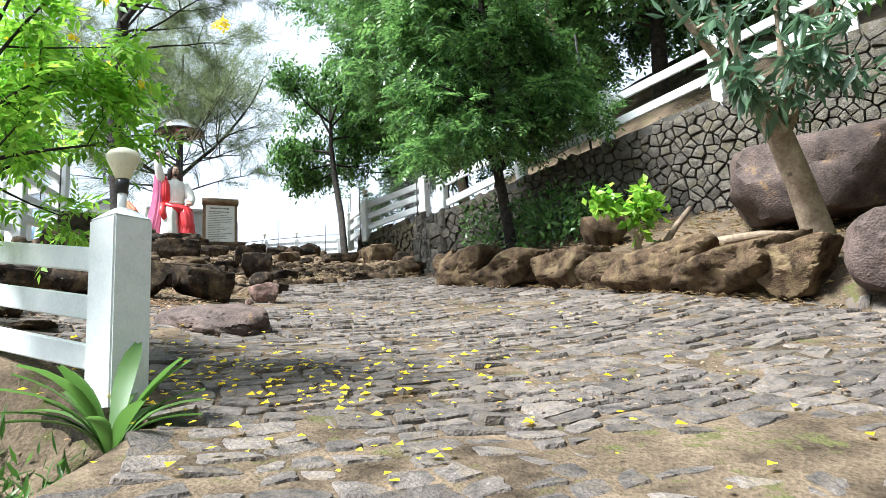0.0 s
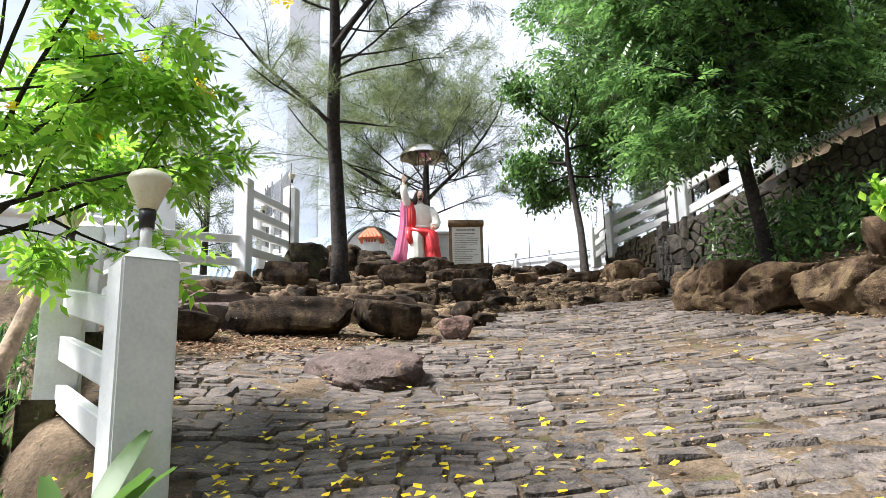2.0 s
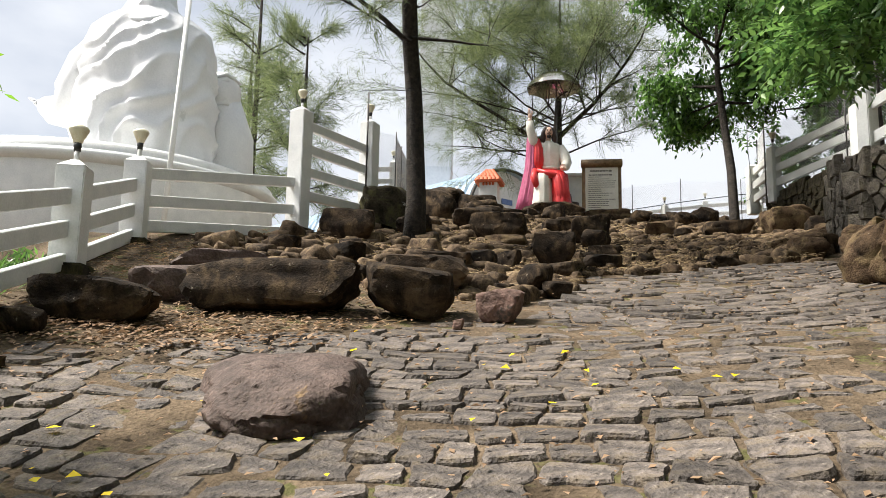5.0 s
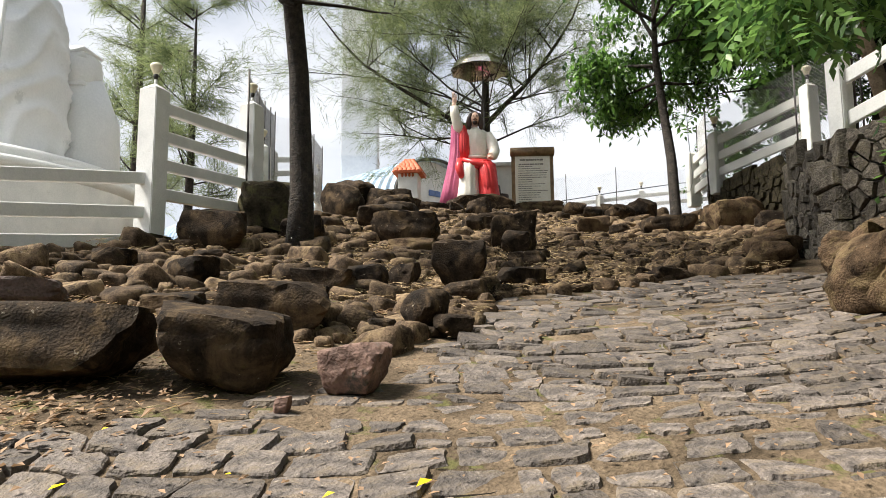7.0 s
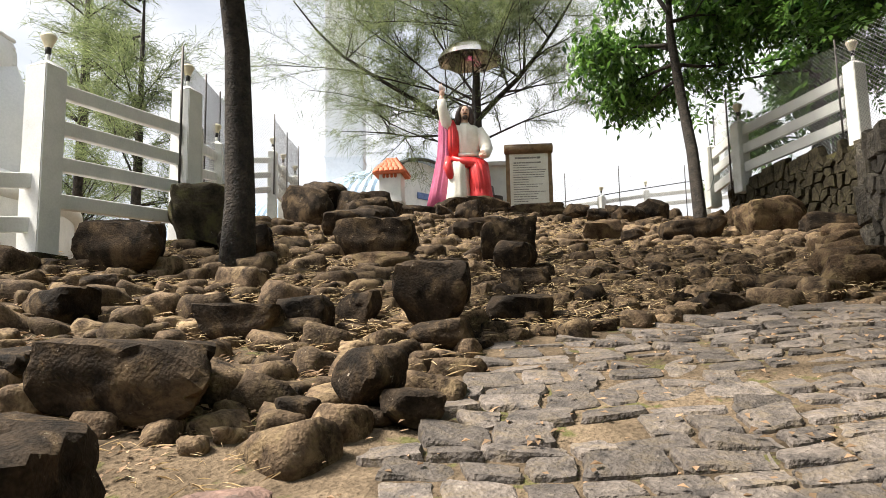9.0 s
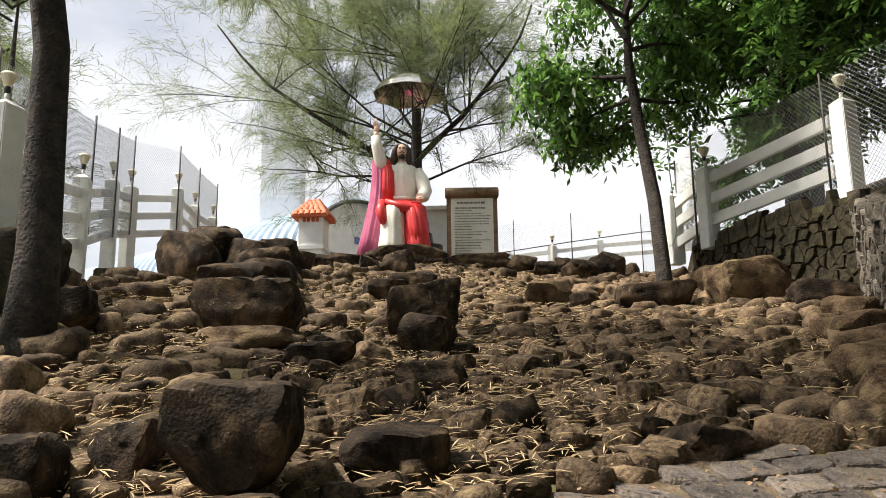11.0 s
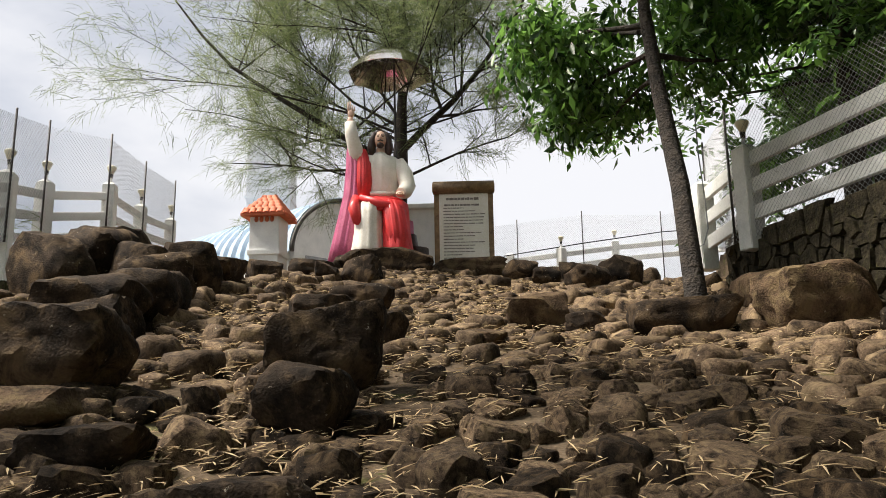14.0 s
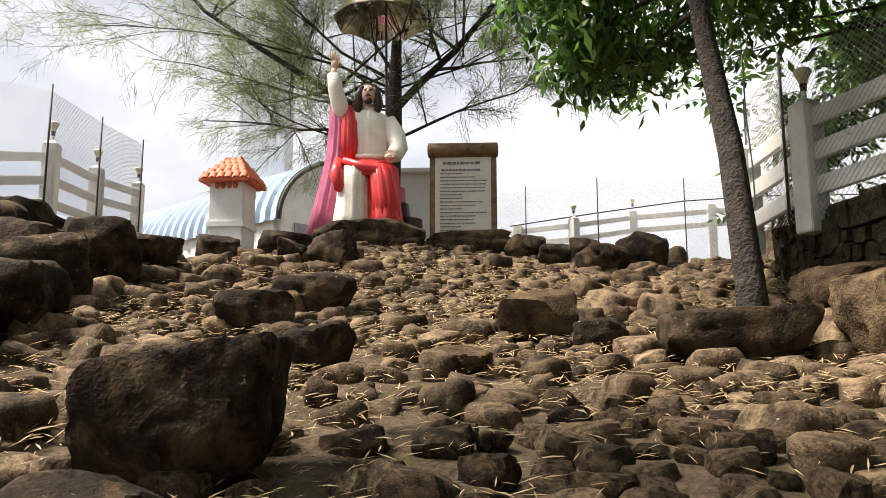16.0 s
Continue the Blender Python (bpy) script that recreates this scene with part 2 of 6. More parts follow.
def box(bm, c, s, bevel=0.0, m=None, mat=0):
    r = bmesh.ops.create_cube(bm, size=1.0)
    vs = r["verts"]
    bmesh.ops.scale(bm, vec=s, verts=vs)
    bmesh.ops.translate(bm, vec=c, verts=vs)
    if m:
        bmesh.ops.transform(bm, matrix=m, verts=vs)
    fs = {f for v in vs for f in v.link_faces}
    for f in fs:
        f.material_index = mat
    if bevel:
        es = {e for v in vs for e in v.link_edges}
        bmesh.ops.bevel(bm, geom=list(es), offset=bevel, segments=2, affect="EDGES", clamp_overlap=True)


def tube(bm, pts, radii, n=8, cap=True, mat=0, wobble=0.0, rng=None):
    """A tapered tube along points."""
    rings = []
    up = Vector((0, 0, 1))
    for i, p in enumerate(pts):
        p = Vector(p)
        a = Vector(pts[max(i - 1, 0)])
        b = Vector(pts[min(i + 1, len(pts) - 1)])
        d = (b - a).normalized()
        u = d.cross(Vector((0, 1, 0)) if abs(d.y) < 0.9 else Vector((1, 0, 0))).normalized()
        v = d.cross(u)
        ring = []
        for k in range(n):
            t = 2 * math.pi * k / n
            r = radii[i] * (1 + (wobble * rng.uniform(-1, 1) if rng else 0))
            ring.append(bm.verts.new(p + (u * math.cos(t) + v * math.sin(t)) * r))
        rings.append(ring)
    for i in range(len(rings) - 1):
        for k in range(n):
            f = bm.faces.new((rings[i][k], rings[i][(k + 1) % n], rings[i + 1][(k + 1) % n], rings[i + 1][k]))
            f.material_index = mat
            f.smooth = True
    if cap:
        for ring in (rings[0][::-1], rings[-1]):
            f = bm.faces.new(ring)
            f.material_index = mat


def loft(bm, rings, n=40, mat=0, folds=0.0, k=9, twist=0.0, caps=True, phase=0.0):
    """Rings (cx, cy, cz, rx, ry) joined to a body, with pleats."""
    rows = []
    for j, (cx, cy, cz, rx, ry) in enumerate(rings):
        row = []
        for i in range(n):
            t = 2 * math.pi * i / n
            w = 1 + folds * (abs(math.sin(k * t / 2 + twist * j + phase)) ** 0.7 - 0.5) + folds * 0.4 * math.sin((k * 2 + 1) * t / 2.0 * 2 + 1.7 * twist * j)
            row.append(bm.verts.new((cx + rx * w * math.cos(t), cy + ry * w * math.sin(t), cz)))
        rows.append(row)
    for j in range(len(rows) - 1):
        for i in range(n):
            f = bm.faces.new((rows[j][i], rows[j][(i + 1) % n], rows[j + 1][(i + 1) % n], rows[j + 1][i]))
            f.material_index = mat
            f.smooth = True
    if caps:
        for row in (rows[0][::-1], rows[-1]):
            f = bm.faces.new(row)
            f.material_index = mat


def ball(bm, c, s, mat=0, sub=2, m=None):
    r = bmesh.ops.create_icosphere(bm, subdivisions=sub, radius=1.0)
    vs = r["verts"]
    bmesh.ops.scale(bm, vec=s, verts=vs)
    if m:
        bmesh.ops.transform(bm, matrix=m, verts=vs)
    bmesh.ops.translate(bm, vec=c, verts=vs)
    for f in {f for v in vs for f in v.link_faces}:
        f.material_index = mat
        f.smooth = True


# ---- lie of the land ----
BANK = [(-3.3, 31.0), (-2.6, 26.4), (-0.9, 23.6), (-0.75, 18.6), (-0.5, 16.6), (1.1, 12.9), (2.45, 10.9), (3.5, 9.0), (4.3, 7.2), (5.4, 3.5), (6.2, -1.0), (7.0, -12.0)]
WALL = [(-3.35, 31.0), (-2.6, 26.5), (-0.5, 24.2), (-0.3, 19.5), (0.05, 17.1), (3.3, 14.6), (6.6, 12.1), (14.0, 6.5), (30.0, -6.0)]
LEFT = [(-1.6, -12.0), (-1.85, 4.9), (-2.2, 5.15), (-4.0, 6.35), (-5.59, 8.14), (-7.06, 10.13), (-8.45, 11.9), (-8.5, 15.12), (-8.82, 17.47), (-11.4, 20.8), (-14.2, 24.6), (-15.4, 27.6), (-18, 34.0)]


def side(poly, x, y):
    """Distance from a line, above nought on the right-hand side of its way."""
    x, y = np.asarray(x, float), np.asarray(y, float)
    best = np.full(x.shape, 1e9)
    out = np.zeros(x.shape)
    for (ax, ay), (bx, by) in zip(poly[:-1], poly[1:]):
        dx, dy = bx - ax, by - ay
        L2 = dx * dx + dy * dy
        t = np.clip(((x - ax) * dx + (y - ay) * dy) / L2, 0, 1)
        px, py = ax + t * dx, ay + t * dy
        d = np.hypot(x - px, y - py)
        s = np.where((x - ax) * dy - (y - ay) * dx >= 0, 1.0, -1.0)
        near = d < best - 1e-9
        best = np.where(near, d, best)
        out = np.where(near, s * d, out)
    return out


def ease(a, b, v):
    t = np.clip((v - a) / (b - a), 0, 1)
    return t * t * (3 - 2 * t)


def slope(x, y):
    xc, yc = np.clip(x, -9.5, 3.0), np.clip(y, -8, 31)
    return 0.0863 + 0.2374 * yc + 0.0183 * xc * xc - 0.074 * xc + 0.0063 * xc * yc + 0.06 * np.clip(np.asarray(y, float) - 31, 0, 12)


def upper(x, y):
    return 5.6 + 0.32 * np.clip(x, -4, 12) + 0.24 * (np.clip(y, 4, 34) - 17.1)


def land(x, y):
    x, y = np.asarray(x, float), np.asarray(y, float)
    z = slope(x, y)
    bank = -side(BANK, x, y)
    z = z + ease(0.34, 0.72, bank) * 0.5 + np.clip(bank - 0.6, 0, 3) * 0.16
    wall = -side(WALL, x, y)
    u = upper(x, y) + (0.42 - 0.40 * ease(19, 25, y)) * np.clip(wall - 1.5, 0, 14) - 0.25 * ease(22, 25, y)
    z = np.where(bank > 0, z + (np.maximum(u, z) - z) * ease(0.16, 0.3, wall), z)
    left = -side(LEFT, x, y)
    drop = z - 0.75 * np.clip(left - 0.35, 0, 45) * ease(26, 20, y)
    drop = drop - 0.55 * ease(0.0, 0.35, left) * ease(8.5, 6.5, y)
    flat = ease(6.6, 5.3, np.hypot(x + 13.2, y - 16.2))
    drop = drop + (4.45 - drop) * flat
    z = np.where(left > 0, drop, z)
    far = np.hypot(x, y - 14)
    return np.where(far > 55, z + (-30 - z) * ease(55, 160, far), z)


def ground_at(x, y):
    return float(land(np.array([x]), np.array([y]))[0])


def grid_lines(lo, hi, step, far):
    core = list(np.arange(lo, hi + 1e-6, step))
    out, s = [], step
    v = hi
    while v < far:
        s *= 1.35
        v += s
        out.append(v)
    s, v, pre = step, lo, []
    while v > -far:
        s *= 1.35
        v -= s
        pre.append(v)
    return np.array(pre[::-1] + core + out)


PATH = [(-0.9, -2.5), (-1.6, 2.5), (-1.8, 4.8), (-2.0, 5.65), (-3.75, 6.8), (-5.15, 8.15), (-4.6, 8.9), (-3.5, 10.7), (-2.75, 12.0), (-2.75, 13.4), (-3.2, 15.0), (-1.6, 16.9), (-0.15, 16.7), (1.55, 13.1), (2.95, 11.15), (4.0, 9.25), (4.75, 7.3), (5.8, 3.4), (6.0, -2.5)]


def inside(poly, x, y):
    x, y = np.asarray(x, float), np.asarray(y, float)
    r = np.zeros(x.shape, bool)
    for (ax_, ay_), (bx_, by_) in zip(poly, poly[1:] + poly[:1]):
        if ay_ != by_:
            r ^= ((ay_ > y) != (by_ > y)) & (x < ax_ + (y - ay_) * (bx_ - ax_) / (by_ - ay_))
    return r


gx, gy = grid_lines(-10, 7, 0.16, 900), grid_lines(-1, 33, 0.16, 900)
GX, GY = np.meshgrid(gx, gy)
GZ = land(GX, GY)
rough = np.array([[noise.noise((a * 1.3, b * 1.3, 0.3)) * 0.035 + noise.noise((a * 4.1, b * 4.1, 2.3)) * 0.018 for a in gx] for b in gy])
paved = inside(PATH, GX, GY)
dust = 0.040 * np.exp(-((GX - 1.75) / 1.1) ** 2 - ((GY - 4.25) / 0.75) ** 2) + 0.007 * np.exp(-((GX - 0.4) / 1.6) ** 2 - ((GY - 10.5) / 2.6) ** 2)
GZ = GZ + np.where(paved, rough * 0.30 + dust, rough)
gv = np.stack([GX.ravel(), GY.ravel(), GZ.ravel()], 1)
nx, ny = len(gx), len(gy)
ii, jj = np.meshgrid(np.arange(nx - 1), np.arange(ny - 1))
a0 = (jj * nx + ii).ravel()
gf = np.stack([a0, a0 + 1, a0 + nx + 1, a0 + nx], 1)
ground = new("ground", arrays("ground", gv, gf, SOIL, True))
tagged(ground, "brown earth hillside with dry grass and moss", "ground", kind="structure")


# ---- retaining wall behind the bank, of rubble ----
def clip_poly(poly, nx_, ny_, c):
    out = []
    for i in range(len(poly)):
        p, q = poly[i], poly[(i + 1) % len(poly)]
        dp, dq = p[0] * nx_ + p[1] * ny_ - c, q[0] * nx_ + q[1] * ny_ - c
        if dp <= 0:
            out.append(p)
        if dp * dq < 0:
            t = dp / (dp - dq)
            out.append((p[0] + t * (q[0] - p[0]), p[1] + t * (q[1] - p[1])))
    return out


def cells(points, gap, reach):
    """Polygons round points: each keeps what is nearest to it, less a joint."""
    res = []
    P = np.array(points)
    for i, (x, y) in enumerate(points):
        poly = [(x - reach, y - reach), (x + reach, y - reach), (x + reach, y + reach), (x - reach, y + reach)]
        d = np.hypot(P[:, 0] - x, P[:, 1] - y)
        for j in np.argsort(d)[1:16]:
            if d[j] > 2.9 * reach or len(poly) < 3:
                break
            ux, uy = (P[j, 0] - x) / d[j], (P[j, 1] - y) / d[j]
            poly = clip_poly(poly, ux, uy, x * ux + y * uy + d[j] / 2 - gap / 2)
        res.append(poly)
    return res


def stone_mesh(poly, deep, proud, rng, material):
    """A stone with the outline poly in its own x and y, worn at the rim."""
    cx, cy = sum(p[0] for p in poly) / len(poly), sum(p[1] for p in poly) / len(poly)
    n = len(poly)
    vs = [(x - cx, y - cy, -deep) for x, y in poly]
    vs += [((x - cx) * 0.97, (y - cy) * 0.97, proud * 0.35) for x, y in poly]
    tilt = (rng.uniform(-0.1, 0.1), rng.uniform(-0.1, 0.1))
    vs += [((x - cx) * 0.90, (y - cy) * 0.90, proud * rng.uniform(0.8, 1.0) + tilt[0] * (x - cx) + tilt[1] * (y - cy)) for x, y in poly]
    vs.append((0, 0, proud * 1.06))
    fs = []
    for r in range(2):
        for i in range(n):
            j = (i + 1) % n
            fs.append((r * n + i, r * n + j, (r + 1) * n + j, (r + 1) * n + i))
    for i in range(n):
        fs.append((2 * n + i, 2 * n + (i + 1) % n, 3 * n))
    return vs, fs, (cx, cy)


def joined(vlist):
    V, Fs, o = [], [], 0
    for vs, fs in vlist:
        V.extend(vs)
        Fs.extend([tuple(i + o for i in f) for f in fs])
        o += len(vs)
    return V, Fs


def from_lists(name, V, Fs, material, smooth=False):
    me = bpy.data.meshes.new(name)
    me.from_pydata(V, [], Fs)
    me.materials.append(material)
    if smooth:
        me.polygons.foreach_set("use_smooth", [True] * len(me.polygons))
    me.update()
    return me


def wall_run(name, a, b, a_foot, a_top, b_foot, b_top, thick, material):
    """A straight wall between two plan points, with its foot and top at both ends."""
    bm = bmesh.new()
    d = Vector((b[0] - a[0], b[1] - a[1], 0)).normalized()
    nrm = Vector((d.y, -d.x, 0))
    n = 24
    rows = []
    for i in range(n + 1):
        t = i / n
        p = Vector((a[0] + (b[0] - a[0]) * t, a[1] + (b[1] - a[1]) * t, 0))
        zf, zt = a_foot + (b_foot - a_foot) * t, a_top + (b_top - a_top) * t
        zt += 0.05 * noise.noise((p.x * 2, p.y * 2, 1.0))
        col = []
        for k in range(7):
            z = zf + (zt - zf) * k / 6
            off = 0.05 * noise.noise((p.x * 1.7, p.y * 1.7, z * 1.7))
            col.append(bm.verts.new(p + nrm * off + Vector((0, 0, z))))
        col.append(bm.verts.new(p - nrm * thick + Vector((0, 0, zt))))
        col.append(bm.verts.new(p - nrm * thick + Vector((0, 0, zf))))
        rows.append(col)
    for i in range(n):
        for k in range(8):
            bm.faces.new((rows[i][k], rows[i][k + 1], rows[i + 1][k + 1], rows[i + 1][k]))
    for col in (rows[0][::-1], rows[-1]):
        bm.faces.new(col)
    bmesh.ops.recalc_face_normals(bm, faces=bm.faces)
    return part(name, bm, material)


rubble_wall = wall_run("wall_rubble", (-0.55, 18.7), (-0.02, 17.05), 4.2, 5.75, 3.9, 5.58, 0.3, MORTAR)
rubble_long = wall_run("wall_rubble_long", (0.0, 17.05), (7.2, 11.6), 3.6, 5.58, 4.0, 6.9, 0.3, MORTAR)
wall_bend = wall_run("wall_rubble_bend", (-0.5, 23.4), (-0.55, 18.7), 5.0, 6.85, 4.2, 5.75, 0.3, MORTAR)
wall_plain = wall_run("wall_concrete", (-3.05, 28.2), (-2.35, 26.1), 6.2, 7.35, 5.8, 7.12, 0.4, CONCRETE)
wall_plain_b = wall_run("wall_concrete_lower", (-2.35, 26.1), (-0.5, 23.4), 5.8, 7.12, 5.2, 6.95, 0.4, CONCRETE)
for w, txt in ((rubble_wall, "dark rubble stone retaining wall with deep joints"), (rubble_long, "long dark rubble stone retaining wall under a white fence"), (wall_bend, "rubble stone retaining wall beside the steep path"), (wall_plain, "dark mossy stone retaining wall under the white fence"), (wall_plain_b, "dark mossy stained stone retaining wall beside the path")):
    tagged(w, txt, "wall", kind="structure")


# ---- white post-and-rail fences ----
def post_mesh(w, hgt, name="post"):
    bm = bmesh.new()
    box(bm, (0, 0, hgt / 2), (w, w, hgt), 0.012)
    q = w / 2 - 0.004
    base = [bm.verts.new((sx * q, sy * q, hgt + 0.002)) for sx, sy in ((-1, -1), (1, -1), (1, 1), (-1, 1))]
    tip = [bm.verts.new((sx * 0.045, sy * 0.045, hgt + w * 0.27)) for sx, sy in ((-1, -1), (1, -1), (1, 1), (-1, 1))]
    for i in range(4):
        bm.faces.new((base[i], base[(i + 1) % 4], tip[(i + 1) % 4], tip[i]))
    bm.faces.new(tip)
    bm.faces.new(base[::-1])
    return bm


def rail_between(p, q, hgt, thick, material, parent, trim=0.12):
    p, q = Vector(p), Vector(q)
    d = q - p
    flat = Vector((d.x, d.y, 0)).normalized()
    p, q = p + d.normalized() * trim, q - d.normalized() * trim
    nrm = Vector((flat.y, -flat.x, 0)) * thick / 2
    up = Vector((0, 0, hgt / 2))
    bm = bmesh.new()
    vs = []
    for e in (p, q):
        vs.append([bm.verts.new(e + nrm * a + up * b) for a, b in ((-1, -1), (1, -1), (1, 1), (-1, 1))])
    for i in range(4):
        bm.faces.new((vs[0][i], vs[0][(i + 1) % 4], vs[1][(i + 1) % 4], vs[1][i]))
    bm.faces.new(vs[0][::-1])
    bm.faces.new(vs[1])
    bmesh.ops.recalc_face_normals(bm, faces=bm.faces)
    bmesh.ops.bevel(bm, geom=bm.edges[:], offset=0.01, segments=1, affect="EDGES")
    return part("rail", bm, material, parent)


def fence(posts, label, width=0.3, rails=((0.30, 0.18), (0.65, 0.18), (1.0, 0.18)), material=PAINT, grp="white fences", bases=True, skip=()):
    """A run of posts (x, y, top, foot) with level-spaced rails between them; rails are given as drop from the top and height."""
    root = group_root("fence", Matrix.Identity(4), label, "fence", grp)
    for i, (x, y, top, foot) in enumerate(posts):
        j = min(i, len(posts) - 2)
        ang = math.atan2(posts[j + 1][1] - posts[j][1], posts[j + 1][0] - posts[j][0])
        po = part("post", post_mesh(width, top - foot - width * 0.27), material, root)
        po.matrix_basis = Matrix.Translation((x, y, foot)) @ Matrix.Rotation(ang, 4, "Z")
        if bases:
            bm = bmesh.new()
            lo = ground_at(x, y) - 0.35
            box(bm, (0, 0, (lo - foot) / 2), (width * (2.9 if i == 0 and bases == 2 else 1.6), width * (1.9 if i == 0 and bases == 2 else 1.6), foot - lo + 0.02), 0.03)
            pb = part("footing", bm, CONCRETE, root, "moss-blackened concrete footing")
            pb.matrix_basis = Matrix.Translation((x, y, foot)) @ Matrix.Rotation(ang, 4, "Z")
    for i, (p, q) in enumerate(zip(posts[:-1], posts[1:])):
        if i in skip:
            continue
        for drop, hgt in rails:
            rail_between((p[0], p[1], p[2] - drop - width * 0.27), (q[0], q[1], q[2] - drop - width * 0.27), hgt, width * 0.28, material, root, width * 0.42)
    return root


def lamp(x, y, z, size=1.0, lean=0.0):
    """A cream globe cup on a black collar and a white stem, standing on a post."""
    root = group_root("post_lamp", Matrix.Translation((x, y, z - 0.02)) @ pose(0, 0, 0, lean, lean) @ Matrix.Scale(size, 4), "cream plastic globe lamp on a black socket above a white post", "lamp", "post lamps")
    bm = bmesh.new()
    tube(bm, [(0, 0, 0), (0, 0, 0.17)], [0.036, 0.034], 14)
    part("stem", bm, PAINT, root)
    bm = bmesh.new()
    tube(bm, [(0, 0, 0.15), (0, 0, 0.20), (0, 0, 0.21), (0, 0, 0.27)], [0.045, 0.047, 0.052, 0.05], 16)
    part("socket", bm, BLACK, root, "black plastic socket")
    bm = bmesh.new()
    tube(bm, [(0, 0, 0.265), (0, 0, 0.32), (0, 0, 0.39), (0, 0, 0.44), (0, 0, 0.455), (0, 0, 0.49), (0, 0, 0.515), (0, 0, 0.525)], [0.055, 0.075, 0.108, 0.13, 0.132, 0.11, 0.06, 0.01], 24)
    part("globe", bm, CREAM, root, "yellowed translucent globe")
    return root


PA, PB, PC, PD, PE = (-2.26, 5.35, 2.85, 1.46), (-4.04, 6.53, 3.26, 2.12), (-5.59, 8.24, 4.08, 2.88), (-7.06, 10.13, 4.70, 3.56), (-8.45, 11.9, 5.36, 4.2)
PF, PG = (-8.5, 15.12, 7.05, 4.88), (-8.82, 17.47, 7.55, 5.35)
fence([PA, PB, PC, PD, PE], "white painted concrete post and three-rail fence stepping up the slope", bases=2)
tall = fence([PF, PG], "tall white concrete fence panel with four sloping rails", rails=())
for zf, zg in ((6.76, 6.90), (6.34, 6.48), (5.92, 6.10), (5.50, 5.68)):
    rail_between((PF[0], PF[1], zf), (PG[0], PG[1], zg), 0.17, 0.09, PAINT, tall, 0.14)
for ze, zf in ((5.13, 5.70), (4.75, 5.22), (4.40, 4.82)):
    rail_between((PE[0], PE[1], ze), (PF[0], PF[1], zf), 0.17, 0.09, PAINT, tall, 0.14)
for px_, sz in ((PA, 1.0), (PB, 0.8), (PC, 0.95), (PD, 0.9), (PE, 0.9), (PF, 0.75), (PG, 0.75)):
    lamp(px_[0], px_[1], px_[2], sz * 0.9)
UP = [(-8.95, 17.75, 7.1, 5.4), (-11.3, 20.6, 7.9, 6.2), (-13.2, 22.9, 8.7, 6.9), (-14.2, 24.3, 9.05, 7.2), (-14.3, 25.8, 9.4, 7.4), (-15.5, 27.7, 9.55, 7.6), (-16.8, 29.9, 9.85, 7.8)]
fence(UP, "weathered white concrete fence along the crest with three rails", 0.24, ((0.22, 0.16), (0.62, 0.16), (1.02, 0.16)), PAINT_WORN)
for q in UP[1:]:
    lamp(q[0], q[1], q[2], 0.72)
RA = [(-3.55, 29.2, 8.62, 7.3), (-3.35, 27.5, 8.3, 6.9), (-2.61, 26.4, 8.45, 6.95), (-0.5, 24.2, 8.55, 6.9)]
fence(RA, "white concrete fence with three broad rails on the upper wall", 0.26, ((0.18, 0.2), (0.56, 0.2), (0.94, 0.2)), PAINT_WORN, bases=False)
lamp(-2.61, 26.4, 8.45, 0.75)
lamp(-0.5, 24.2, 8.55, 0.75)
RB = [(0.05, 17.2, 6.55, 5.3), (1.75, 15.9, 6.98, 5.5), (3.35, 14.65, 7.3, 5.8), (5.1, 13.3, 7.72, 6.1), (6.9, 11.95, 8.15, 6.5), (8.7, 10.6, 8.6, 6.9)]
fence(RB, "white concrete two-rail fence along the top of the rubble wall", 0.2, ((0.24, 0.17), (0.72, 0.17)), PAINT, bases=False)
FAR = [(-12.6, 38.0, 9.7, 7.5), (-10.6, 38.3, 9.75, 7.5), (-9.0, 38.6, 9.85, 7.5), (-7.8, 40.8, 10.35, 7.6), (-5.6, 41.6, 10.5, 7.7), (-3.2, 42.2, 10.6, 7.7), (-1.0, 43.0, 10.7, 7.7)]
fence(FAR, "distant low white concrete fence on the crest", 0.24, ((0.2, 0.16), (0.6, 0.16)), PAINT_WORN, bases=False)
lamp(-9.0, 38.6, 9.85, 0.7)
lamp(-7.8, 40.8, 10.35, 0.7)


